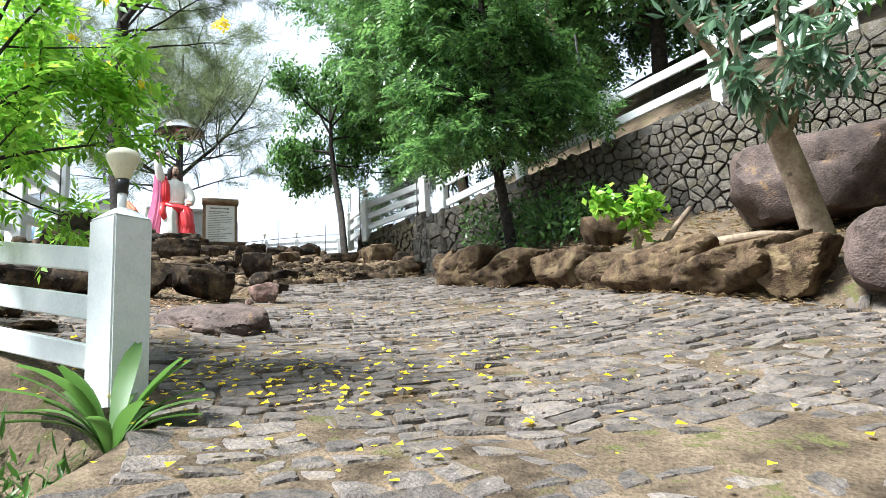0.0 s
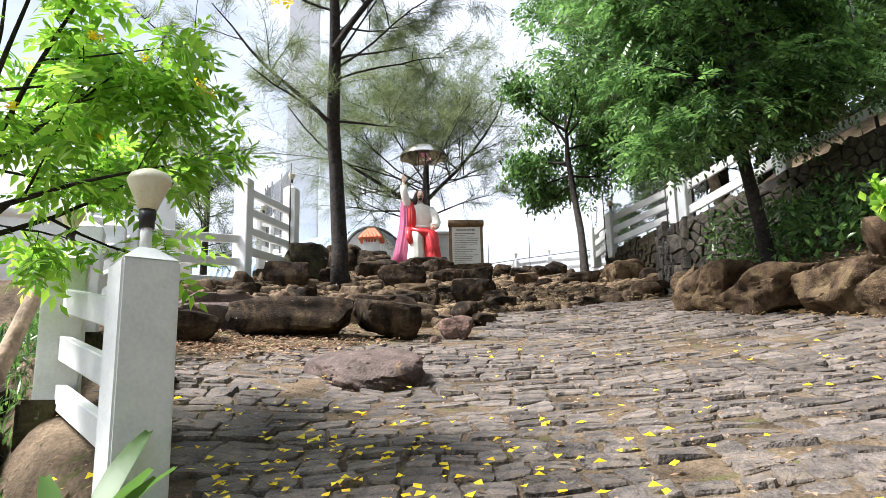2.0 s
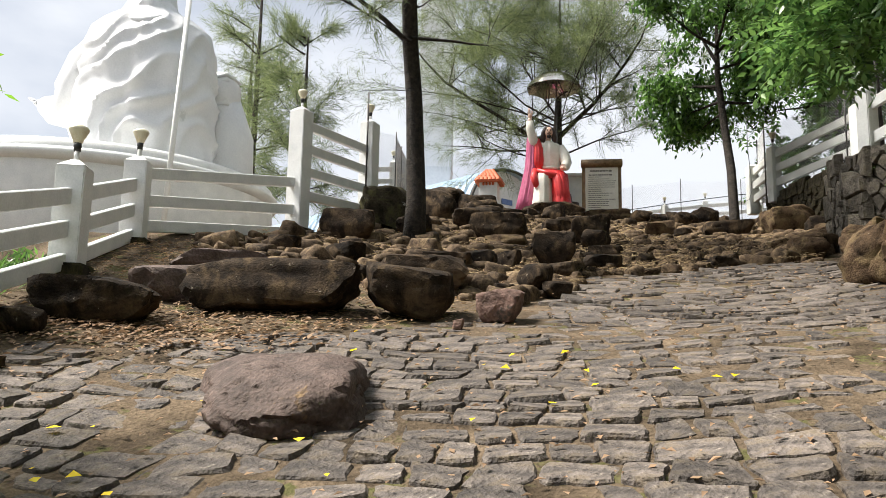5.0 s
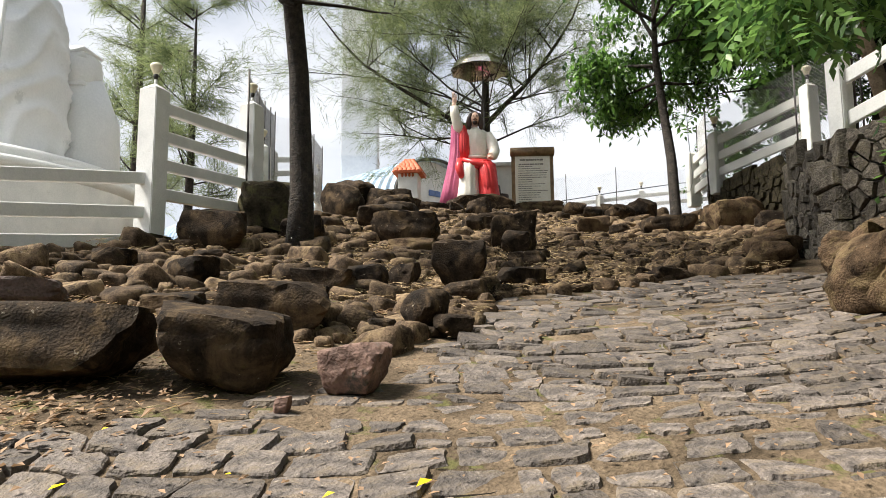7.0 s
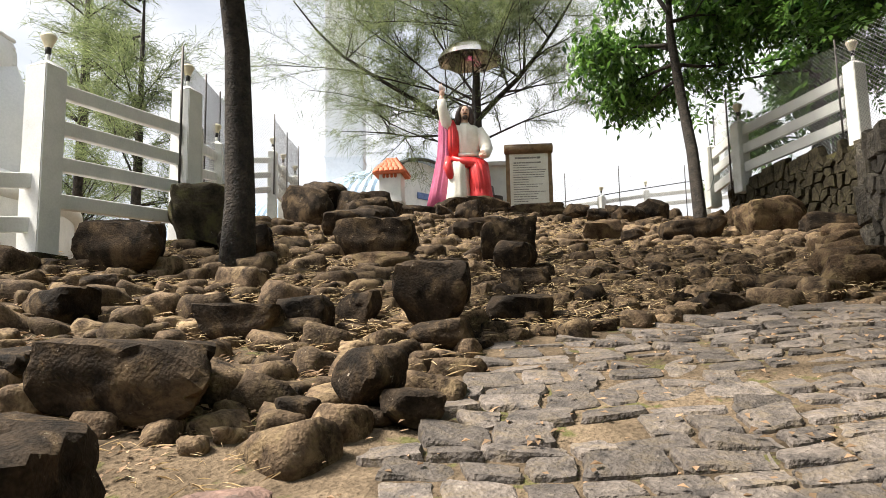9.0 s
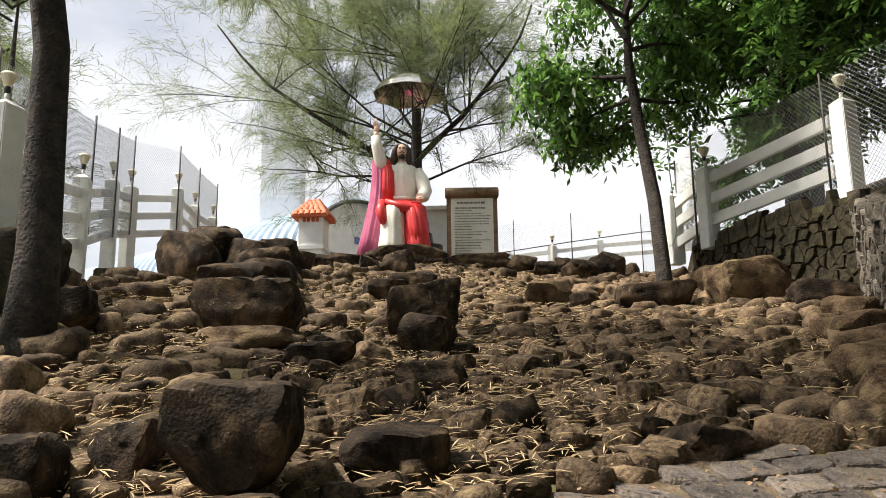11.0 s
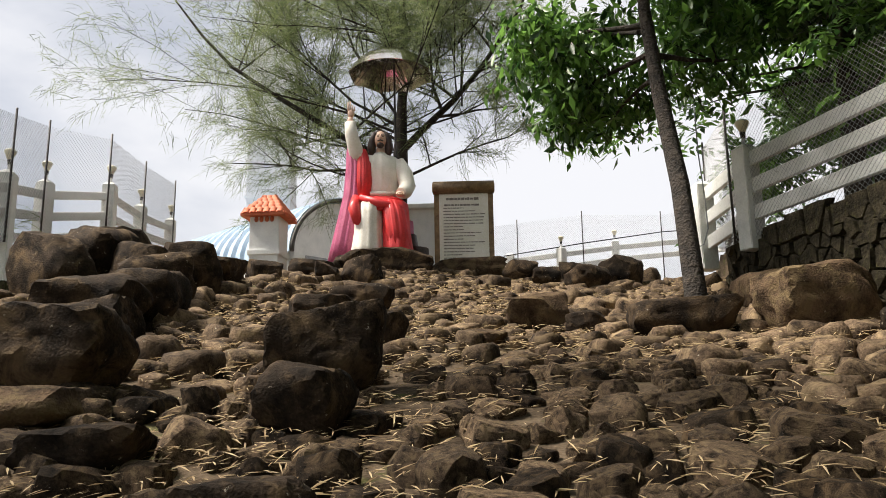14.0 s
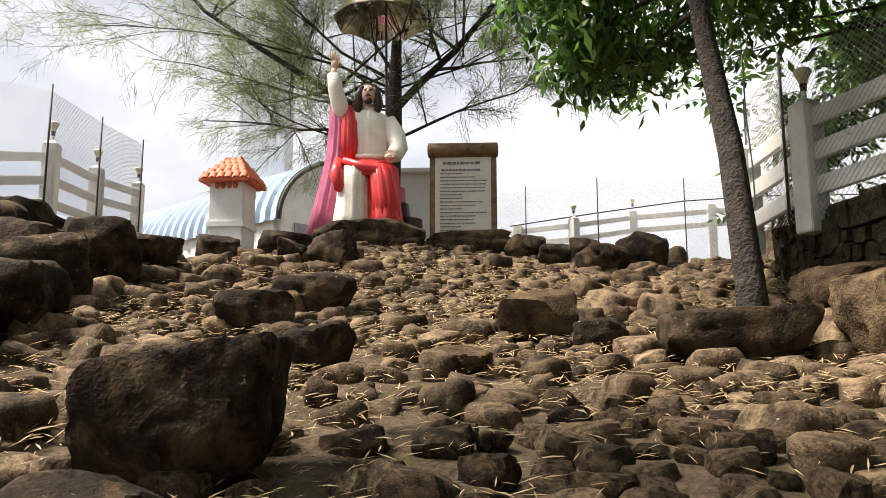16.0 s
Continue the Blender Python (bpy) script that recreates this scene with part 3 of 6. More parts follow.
# ---- chain-link screens ----
def screen(pts, hgt, label):
    """Steel poles (x, y, foot) with diamond wire between them."""
    root = group_root("chain_link_screen", Matrix.Identity(4), label, "fence", "chain-link screens")
    for x, y, z in pts:
        bm = bmesh.new()
        tube(bm, [(x, y, z), (x, y, z + hgt + 0.12)], [0.018, 0.018], 8)
        part("pole", bm, RUST, root, "dark steel pole")
    pitch, wire = 0.075, 0.0028
    for (ax, ay, az), (bx, by, bz) in zip(pts[:-1], pts[1:]):
        A, B = Vector((ax, ay, az)), Vector((bx, by, bz))
        L = Vector((bx - ax, by - ay, 0)).length
        V, Fs = [], []
        s = -hgt
        while s < L:
            for sg in (1, -1):
                t0, t1 = max(0, s), min(L, s + hgt)
                if t1 - t0 < 0.02:
                    continue
                h0, h1 = t0 - s, t1 - s
                if sg < 0:
                    h0, h1 = hgt - h0, hgt - h1
                e0, e1 = A.lerp(B, t0 / L) + Vector((0, 0, h0)), A.lerp(B, t1 / L) + Vector((0, 0, h1))
                k = len(V)
                o = Vector((0, 0, wire * 1.4))
                side_v = Vector((by - ay, ax - bx, 0)).normalized() * wire * 1.4
                V += [tuple(e0 - o), tuple(e0 + o), tuple(e0 + side_v), tuple(e1 - o), tuple(e1 + o), tuple(e1 + side_v)]
                Fs += [(k, k + 1, k + 4, k + 3), (k + 1, k + 2, k + 5, k + 4), (k + 2, k, k + 3, k + 5)]
            s += pitch
        part("wire_mesh", from_lists("wire_mesh", V, Fs, WIRE), WIRE, root, "grey diamond wire")
    return root


screen([(-8.75, 17.3, 5.9), (-10.2, 19.2, 6.4), (-11.8, 21.2, 7.0), (-13.0, 22.8, 7.5), (-13.95, 24.1, 7.9), (-14.0, 25.5, 8.1), (-15.2, 27.5, 8.3), (-16.5, 29.7, 8.6)], 2.05, "chain-link screen on dark poles inside the white fence")
screen([(-3.45, 29.0, 7.4), (-2.85, 26.6, 7.1), (-0.75, 24.3, 7.0), (0.4, 23.2, 7.2)], 1.9, "chain-link screen on dark poles beside the upper fence")
screen([(-12.6, 37.6, 8.0), (-10.2, 37.9, 8.1), (-8.4, 39.0, 8.4), (-6.3, 41.1, 8.6), (-3.4, 41.8, 8.8)], 2.5, "chain-link screen on dark poles along the crest")
bm = bmesh.new()
tube(bm, [(0.2, 17.6, 5.4), (0.16, 17.6, 8.3)], [0.03, 0.025], 8)
tagged(part("steel_pole", bm, RUST), "thin dark steel pole beside the fence", "pole", "steel poles")
bm = bmesh.new()
tube(bm, [(3.1, 15.0, 5.6), (2.95, 15.0, 8.7)], [0.03, 0.025], 8)
tagged(part("steel_pole", bm, RUST), "thin dark steel pole behind the white fence", "pole", "steel poles")


# ---- the great white seated figure on its drum ----
DC = (-15.0, 15.7)
bm = bmesh.new()
prof = [(3.78, 2.0), (3.78, 6.34), (3.76, 6.48), (3.6, 6.56), (0.2, 6.60)]
tube(bm, [(DC[0], DC[1], z) for r, z in prof], [r for r, z in prof], 96)
drum = group_root("statue_pedestal", Matrix.Identity(4), "large round white painted pedestal with a moulded rim", "pedestal")
part("drum", bm, PAINT, drum)
bm = bmesh.new()
prof = [(3.77, 6.10), (3.86, 6.14), (3.91, 6.22), (3.90, 6.29), (3.83, 6.34), (3.77, 6.36)]
tube(bm, [(DC[0], DC[1], z) for r, z in prof], [r for r, z in prof], 96, False)
part("rim", bm, PAINT, drum)


def figure_white():
    bm = bmesh.new()
    ang = math.radians(33)
    # body, seen from behind
    n = 120
    rings = [(1.52, 1.42, 0.0), (1.56, 1.46, 0.35), (1.55, 1.42, 0.8), (1.54, 1.36, 1.3), (1.52, 1.26, 1.8), (1.50, 1.14, 2.3), (1.47, 1.02, 2.65), (1.38, 0.90, 2.92), (1.12, 0.76, 3.12), (0.74, 0.62, 3.28), (0.55, 0.56, 3.48), (0.50, 0.54, 3.78), (0.45, 0.49, 4.02), (0.33, 0.37, 4.20), (0.13, 0.15, 4.30)]
    fine = []
    for i in range(len(rings) - 1):
        for s in range(6):
            t = s / 6
            fine.append([rings[i][k] + (rings[i + 1][k] - rings[i][k]) * t for k in range(3)])
    fine.append(list(rings[-1]))
    rows = []
    for rx, ry, z in fine:
        row = []
        for i in range(n):
            t = 2 * math.pi * i / n
            lowz = max(0.0, 1 - z / 3.2)
            diag = math.sin(4.3 * (z * 1.0 - 1.25 * math.cos(t)) + 3.4 * noise.noise((math.cos(t) * 1.6, math.sin(t) * 1.6, z * 0.9)))
            drape = math.sin(9 * t + 2.0 * noise.noise((math.cos(t), z * 0.7, 4.0)))
            sharp = 1 - 2 * abs(diag) ** 0.6
            m = 0.085 * sharp * (0.5 + 0.6 * lowz) * (0.35 + 0.65 * abs(math.sin(t))) + 0.03 * drape * (0.5 if z < 3.3 else 0.5)
            m += 0.03 * noise.noise((math.cos(t) * 3, math.sin(t) * 3, z * 2))
            if z < 3.2 and math.cos(t) > 0.1 and z < 2.9 - 0.9 * (math.cos(t) - 0.1):
                m += 0.045
            row.append(bm.verts.new((rx * (1 + m) * math.cos(t), ry * (1 + m) * math.sin(t), z)))
        rows.append(row)
    for j in range(len(rows) - 1):
        for i in range(n):
            bm.faces.new((rows[j][i], rows[j][(i + 1) % n], rows[j + 1][(i + 1) % n], rows[j + 1][i])).smooth = True
    bm.faces.new(rows[0][::-1])
    bm.faces.new(rows[-1])
    # outstretched arm with its wide sleeve and hand
    tube(bm, [(-1.05, 0.1, 2.72), (-1.42, 0.0, 2.2), (-1.60, -0.1, 1.6), (-1.72, 0.0, 1.2), (-2.2, 0.25, 1.32), (-2.5, 0.4, 1.45)], [0.36, 0.44, 0.44, 0.42, 0.30, 0.20], 22)
    tube(bm, [(-2.35, 0.34, 1.42), (-2.6, 0.46, 1.5), (-2.82, 0.54, 1.56)], [0.13, 0.12, 0.05], 12)
    for a in (-0.08, 0.0, 0.08):
        tube(bm, [(-2.72, 0.5 + a, 1.54), (-2.95, 0.6 + a * 1.5, 1.64)], [0.04, 0.025], 8)
    # cloak edge round the shoulders, knees, and a small head against the breast
    tube(bm, [(-0.82, -0.35, 3.05), (-0.35, -0.74, 2.92), (0.15, -0.82, 2.86), (0.55, -0.66, 3.0), (0.8, -0.3, 3.12)], [0.06, 0.09, 0.1, 0.09, 0.06], 10)
    ball(bm, (1.45, 1.0, 1.95), (0.46, 0.5, 0.52), 0, 3)
    for k in range(6):
        tube(bm, [(1.30 + 0.02 * k, 0.55, 1.62 + k * 0.12), (1.66, 0.62, 1.68 + k * 0.125), (1.9, 1.0, 1.62 + k * 0.12)], [0.03, 0.05, 0.03], 8)
    tube(bm, [(1.35, 1.05, 1.9), (1.6, 1.25, 1.0), (1.55, 1.3, 0.0)], [0.5, 0.62, 0.7], 20)
    tube(bm, [(-1.2, 1.0, 0.0), (-1.35, 1.3, 0.5), (-1.2, 1.6, 1.0)], [0.8, 0.75, 0.6], 20)
    ob = part("white_statue", bm, PLASTER)
    ob.matrix_basis = Matrix.Translation((-13.4, 15.5, 6.56)) @ Matrix.Rotation(ang, 4, "Z") @ Matrix.Diagonal((0.93, 0.95, 1.06, 1))
    tagged(ob, "colossal white painted seated figure in draped robes, seen from behind", "statue")


figure_white()
bm = bmesh.new()
tube(bm, [(-10.35, 13.8, 4.2), (-10.3, 14.0, 9.1)], [0.05, 0.045], 12)
tagged(part("flag_pole", bm, PAINT), "slim white painted pole standing before the round pedestal", "pole")


# ---- the painted seated figure on the crest ----
SEAT = Vector((-10.75, 29.95, 0))


def figure_red():
    """Seated figure in ivory robe, red shawl and magenta cloak, one arm raised. Faces -y here."""
    bm = bmesh.new()
    W, R_, P_, S_, H_ = 0, 1, 2, 3, 4
    n = 48
    # block that it sits on
    loft(bm, [(0.0, 0.35, 0.0, 0.75, 0.5), (0.0, 0.35, 0.95, 0.7, 0.46)], 20, P_, 0.02, 6)
    loft(bm, [(0.80, 0.30, 0.0, 0.22, 0.34), (0.80, 0.30, 0.36, 0.21, 0.33), (0.66, 0.36, 0.40, 0.14, 0.28), (0.64, 0.36, 0.66, 0.12, 0.25)], 24, H_, 0.02, 4)
    # lower robe: two legs under cloth
    for sx, mt in ((-0.22, W), (0.30, R_)):
        rings = [(sx * 1.15, -0.52, 0.0, 0.33, 0.34), (sx * 1.12, -0.50, 0.25, 0.30, 0.30), (sx * 1.05, -0.46, 0.6, 0.27, 0.27), (sx, -0.40, 0.95, 0.27, 0.28), (sx, -0.30, 1.16, 0.25, 0.30), (sx, -0.16, 1.28, 0.16, 0.22)]
        loft(bm, rings, n, mt, 0.10, 11, 0.12)
        tube(bm, [(sx, -0.42, 1.04), (sx * 0.95, -0.1, 1.12), (sx * 0.8, 0.25, 1.1)], [0.24, 0.26, 0.28], 20, True, R_)
    # shawl across the lap with hanging folds
    loft(bm, [(0.05, -0.16, 0.98, 0.46, 0.46), (0.05, -0.12, 1.16, 0.49, 0.44), (0.03, -0.02, 1.28, 0.43, 0.36), (0.0, 0.06, 1.38, 0.37, 0.27)], n, R_, 0.13, 13, 0.35)
    tube(bm, [(-0.48, -0.42, 1.28), (-0.52, -0.56, 1.02), (-0.44, -0.62, 0.74), (-0.36, -0.56, 0.66)], [0.09, 0.12, 0.1, 0.03], 12, True, R_)
    loft(bm, [(0.36, -0.62, 0.10, 0.22, 0.14), (0.34, -0.62, 0.5, 0.23, 0.17), (0.28, -0.56, 0.95, 0.22, 0.2), (0.22, -0.45, 1.2, 0.15, 0.16)], n, R_, 0.16, 9, 0.1)
    tube(bm, [(-0.40, -0.50, 1.26), (0.0, -0.62, 1.12), (0.40, -0.58, 1.0), (0.5, -0.4, 0.9)], [0.07, 0.09, 0.09, 0.04], 12, True, R_)
    # trunk
    loft(bm, [(0.0, 0.08, 1.30, 0.36, 0.26), (0.0, 0.08, 1.55, 0.35, 0.25), (0.0, 0.08, 1.9, 0.40, 0.27), (0.0, 0.08, 2.15, 0.42, 0.26), (0.0, 0.08, 2.28, 0.32, 0.2), (0.0, 0.06, 2.36, 0.13, 0.13)], n, W, 0.085, 15, 0.02)
    tube(bm, [(-0.33, -0.08, 1.46), (0.0, -0.2, 1.42), (0.34, -0.06, 1.46)], [0.05, 0.06, 0.05], 10, True, W)
    # resting arm
    tube(bm, [(0.36, 0.06, 2.18), (0.50, 0.02, 1.9), (0.56, -0.10, 1.62), (0.50, -0.28, 1.45), (0.42, -0.40, 1.38)], [0.15, 0.18, 0.17, 0.15, 0.12], 18, True, W)
    ball(bm, (0.40, -0.50, 1.34), (0.09, 0.12, 0.06), S_, 2)
    for k in range(4):
        tube(bm, [(0.34 + k * 0.04, -0.54, 1.35), (0.33 + k * 0.045, -0.64, 1.29)], [0.022, 0.016], 7, True, S_)
    # raised arm
    tube(bm, [(-0.36, 0.06, 2.12), (-0.50, -0.06, 2.35), (-0.60, -0.12, 2.72), (-0.63, -0.14, 2.98)], [0.17, 0.16, 0.135, 0.115], 18, True, W)
    tube(bm, [(-0.63, -0.14, 2.94), (-0.62, -0.15, 3.08)], [0.07, 0.055], 12, True, S_)
    ball(bm, (-0.61, -0.16, 3.16), (0.075, 0.05, 0.10), S_, 2)
    for k, hh in enumerate((0.16, 0.18, 0.10, 0.07)):
        tube(bm, [(-0.67 + k * 0.042, -0.17, 3.22), (-0.67 + k * 0.045, -0.18, 3.24 + hh)], [0.022, 0.015], 7, True, S_)
    # cloak from the raised arm down to the ground, and its red front edge
    loft(bm, [(-0.72, 0.05, 0.0, 0.34, 0.30), (-0.66, 0.05, 0.5, 0.29, 0.28), (-0.58, 0.06, 1.0, 0.26, 0.27), (-0.52, 0.08, 1.5, 0.22, 0.24), (-0.50, 0.08, 2.0, 0.20, 0.2), (-0.54, 0.02, 2.4, 0.15, 0.15), (-0.57, 0.0, 2.56, 0.08, 0.08)], n, P_, 0.14, 7, 0.06)
    loft(bm, [(-0.34, -0.10, 1.32, 0.14, 0.12), (-0.34, -0.10, 1.7, 0.16, 0.14), (-0.34, -0.06, 2.1, 0.15, 0.16), (-0.40, -0.02, 2.42, 0.10, 0.1)], n, R_, 0.14, 7, 0.1)
    # head, hair, beard
    tube(bm, [(0, 0.05, 2.30), (0, 0.03, 2.48)], [0.10, 0.09], 16, True, S_)
    ball(bm, (0, -0.02, 2.64), (0.135, 0.16, 0.19), S_, 3)
    ball(bm, (0, 0.07, 2.715), (0.18, 0.165, 0.178), H_, 3)
    for sx in (-1, 1):
        tube(bm, [(sx * 0.10, -0.08, 2.79), (sx * 0.16, -0.03, 2.66), (sx * 0.185, -0.02, 2.46), (sx * 0.17, -0.05, 2.24)], [0.05, 0.075, 0.095, 0.03], 12, True, H_)
        ball(bm, (sx * 0.052, -0.165, 2.675), (0.026, 0.012, 0.011), H_, 1)
        tube(bm, [(sx * 0.02, -0.178, 2.70), (sx * 0.085, -0.155, 2.705)], [0.009, 0.006], 6, True, H_)
    ball(bm, (0, -0.105, 2.50), (0.075, 0.07, 0.07), H_, 2)
    tube(bm, [(-0.06, -0.175, 2.565), (0, -0.195, 2.585), (0.06, -0.175, 2.565)], [0.012, 0.016, 0.012], 8, True, H_)
    tube(bm, [(0, -0.175, 2.70), (0, -0.205, 2.61)], [0.016, 0.026], 8, True, S_)
    me = bm_mesh(bm, "seated_statue", [CREAMWHITE, RED, PINK, SKIN, HAIR])
    ob = new("seated_statue", me)
    ob.matrix_basis = Matrix.Translation((SEAT.x + 0.15, SEAT.y + 0.1, 8.08)) @ Matrix.Rotation(math.radians(30), 4, "Z") @ Matrix.Scale(1.1, 4)
    tagged(ob, "painted seated figure in ivory robe and red shawl, arm raised", "statue")


figure_red()
bm = bmesh.new()
tube(bm, [(-10.55, 30.75, 8.3), (-10.60, 30.7, 13.4)], [0.03, 0.025], 8)
umb_pole = bm
UMB = group_root("umbrella", Matrix.Identity(4), "silver-lined metal umbrella canopy on a thin pole above the seated statue", "umbrella")
part("pole", umb_pole, RUST, UMB)
bm = bmesh.new()
uc = Vector((-10.62, 30.55, 12.75))
rows = []
nseg, nring = 8, 6
for k in range(nring + 1):
    f = k / nring
    row = []
    for i in range(nseg * 6):
        t = 2 * math.pi * i / (nseg * 6)
        sag = 1 - 0.06 * f * abs(math.sin(nseg * t / 2))
        r = 1.02 * math.sin(f * 1.25) / math.sin(1.25) * sag
        zz = 0.62 * (math.cos(f * 1.32) - math.cos(1.32)) / (1 - math.cos(1.32)) + 0.035 * f * abs(math.sin(nseg * t / 2))
        row.append(bm.verts.new(uc + Vector((r * math.cos(t), r * math.sin(t), zz))))
    rows.append(row)
for k in range(nring):
    m_ = len(rows[0])
    for i in range(m_):
        bm.faces.new((rows[k][i], rows[k][(i + 1) % m_], rows[k + 1][(i + 1) % m_], rows[k + 1][i]))
bmesh.ops.remove_doubles(bm, verts=bm.verts[:], dist=0.0005)
ob = part("canopy", bm, MIRROR, UMB, "shiny silver canopy of eight panels")
sol = ob.modifiers.new("thickness", "SOLIDIFY")
sol.thickness = 0.012
for i in range(8):
    t = 2 * math.pi * i / 8
    bm = bmesh.new()
    tube(bm, [uc + Vector((0, 0, 0.55)), uc + Vector((0.55 * math.cos(t), 0.55 * math.sin(t), 0.40)), uc + Vector((1.0 * math.cos(t), 1.0 * math.sin(t), -0.03))], [0.008, 0.008, 0.006], 6)
    part("rib", bm, RUST, UMB)

bm = bmesh.new()
tube(bm, [(-3.22, 26.3, 9.6), (-3.22, 26.38, 8.38), (-3.19, 26.47, 7.77), (-3.19, 26.53, 7.34), (-3.26, 26.52, 7.12), (-3.34, 26.5, 7.08)], [0.009] * 6, 6)
tagged(part("hanging_cable", bm, WIRE), "thin loose grey cable hanging from the tree", "cable")
bm = bmesh.new()
tube(bm, [(-10.6, 37.7, 9.55), (-8.4, 38.9, 9.95), (-6.3, 41.0, 10.5), (-4.0, 41.6, 10.55), (-1.0, 42.6, 10.5)], [0.018] * 5, 6)
tagged(part("cable", bm, BLACK), "black cable strung along the distant white fence", "cable")

# ---- inscription board shaped like a scroll ----
BX, BY = -9.2, 31.55
board = group_root("scroll_board", Matrix.Translation((BX, BY, 8.02)) @ Matrix.Rotation(math.radians(24), 4, "Z"), "brown scroll-shaped inscription board with a pale lettered panel", "sign board")
bm = bmesh.new()
box(bm, (0, 0.06, 1.05), (1.40, 0.10, 2.0), 0.02)
part("back_panel", bm, BOARDWOOD, board)
bm = bmesh.new()
box(bm, (0, 0, 1.03), (1.16, 0.03, 1.86), 0.006)
part("lettered_panel", bm, PAPER, board, "pale panel with dark lettering")
bm = bmesh.new()
tube(bm, [(-0.74, 0, 2.02), (-0.72, 0, 2.02), (0.72, 0, 2.02), (0.74, 0, 2.02)], [0.10, 0.155, 0.155, 0.10], 24)
part("top_roll", bm, BOARDWOOD, board, "rolled brown top edge")
bm = bmesh.new()
tube(bm, [(-0.72, -0.04, 0.06), (0.0, -0.06, 0.06), (0.74, -0.04, 0.06)], [0.085, 0.09, 0.08], 18)
part("bottom_roll", bm, BOARDWOOD, board, "ochre rolled bottom edge")
rng = random.Random(11)
for r in range(21):
    z = 1.74 - r * 0.075
    if r == 0:
        a, b, hh = -0.42, 0.32, 0.062
    elif r == 1:
        continue
    elif r == 2:
        a, b, hh = -0.46, 0.36, 0.046
    else:
        a, b, hh = -0.48, rng.choice([-0.05, 0.22, 0.36, 0.42, 0.46]), 0.024
    bm = bmesh.new()
    x = a
    while x < b:
        w = rng.uniform(0.04, 0.11)
        box(bm, (min(x + w / 2, b), -0.018, z), (w, 0.008, hh * rng.uniform(0.75, 1.0)))
        x += w + 0.012
    part("text_line", bm, INK, board, "line of dark unreadable script")


# ---- small shrine with a red tiled roof ----
KX, KY = -11.25, 27.0
shrine = group_root("shrine", Matrix.Translation((KX - 0.05, KY, 0.12)) @ Matrix.Rotation(math.radians(20), 4, "Z") @ Matrix.Diagonal((0.9, 0.9, 1, 1)), "small white shrine with a red tiled hipped roof", "shrine")
kz = ground_at(KX, KY)
bm = bmesh.new()
box(bm, (0, 0, (kz + 8.5) / 2 - 0.15), (0.64, 0.64, 8.5 - kz + 0.3), 0.015)
part("body", bm, PAINT, shrine)
bm = bmesh.new()
box(bm, (0, 0, 7.72), (0.70, 0.70, 0.1), 0.01)
part("ledge", bm, PAINT, shrine)
bm = bmesh.new()
for sx in (-0.17, -0.06, 0.06, 0.17):
    ball(bm, (sx, -0.332, 8.36), (0.045, 0.02, 0.06), 0, 2)
part("ornament", bm, TILE, shrine, "row of red rounded ornaments")
bm = bmesh.new()
rw, rz0, rz1 = 0.47, 8.46, 8.86
corners = [bm.verts.new((sx * rw, sy * rw, rz0)) for sx, sy in ((-1, -1), (1, -1), (1, 1), (-1, 1))]
tops = [bm.verts.new((sx * 0.14, 0, rz1)) for sx in (-1, 1)]
low = [bm.verts.new((sx * rw, sy * rw, rz0 - 0.05)) for sx, sy in ((-1, -1), (1, -1), (1, 1), (-1, 1))]
bm.faces.new((corners[0], corners[1], tops[1], tops[0]))
bm.faces.new((corners[1], corners[2], tops[1]))
bm.faces.new((corners[2], corners[3], tops[0], tops[1]))
bm.faces.new((corners[3], corners[0], tops[0]))
for i in range(4):
    bm.faces.new((low[i], low[(i + 1) % 4], corners[(i + 1) % 4], corners[i]))
bm.faces.new(low[::-1])
roof = part("roof", bm, TILE, shrine, "red clay tiled roof")
tile_me = None
for face_i in range(4):
    rot = Matrix.Rotation(face_i * math.pi / 2, 4, "Z")
    for r in range(5):
        f = (r + 0.5) / 5
        half = rw * (1 - f) + (0.14 if face_i % 2 == 0 else 0.0) * f
        yy = -rw * (1 - f) if face_i % 2 == 0 else -(rw * (1 - f) + 0.14 * f)
        zz = rz0 + (rz1 - rz0) * f
        cnt = max(1, int(round(half * 2 / 0.135)))
        if tile_me is None:
            tb = bmesh.new()
            prev = None
            for s_ in range(7):
                t = math.pi * s_ / 6
                x0, z0 = 0.066 * math.cos(t), 0.028 * math.sin(t)
                cur = (tb.verts.new((x0, -0.085, z0)), tb.verts.new((x0, 0.075, z0 + 0.012)))
                if prev:
                    tb.faces.new((prev[0], cur[0], cur[1], prev[1]))
                prev = cur
            tile_me = bm_mesh(tb, "tile", TILE, True)
        tilt = math.atan2(rz1 - rz0, rw if face_i % 2 == 0 else rw - 0.14)
        for c in range(cnt):
            xx = -half + (c + 0.5) * 2 * half / cnt
            t_ob = new("tile", tile_me)
            t_ob.parent = roof
            t_ob.matrix_basis = rot @ Matrix.Translation((xx, yy, zz + 0.012)) @ Matrix.Rotation(tilt, 4, "X")

# ---- barrel-roofed hall beyond the crest ----
hall = group_root("hall", Matrix.Translation((-16.1, 37.2, 7.3)) @ Matrix.Rotation(math.radians(0), 4, "Z"), "white hall with a curved pale blue corrugated metal roof", "building")
ax = Vector((-0.955, 0.295, 0)).normalized()
ay = Vector((0.295, 0.955, 0)).normalized()


def arch(w, rise, n=24):
    return [(w * math.cos(math.pi * i / n), rise * math.sin(math.pi * i / n)) for i in range(n + 1)]


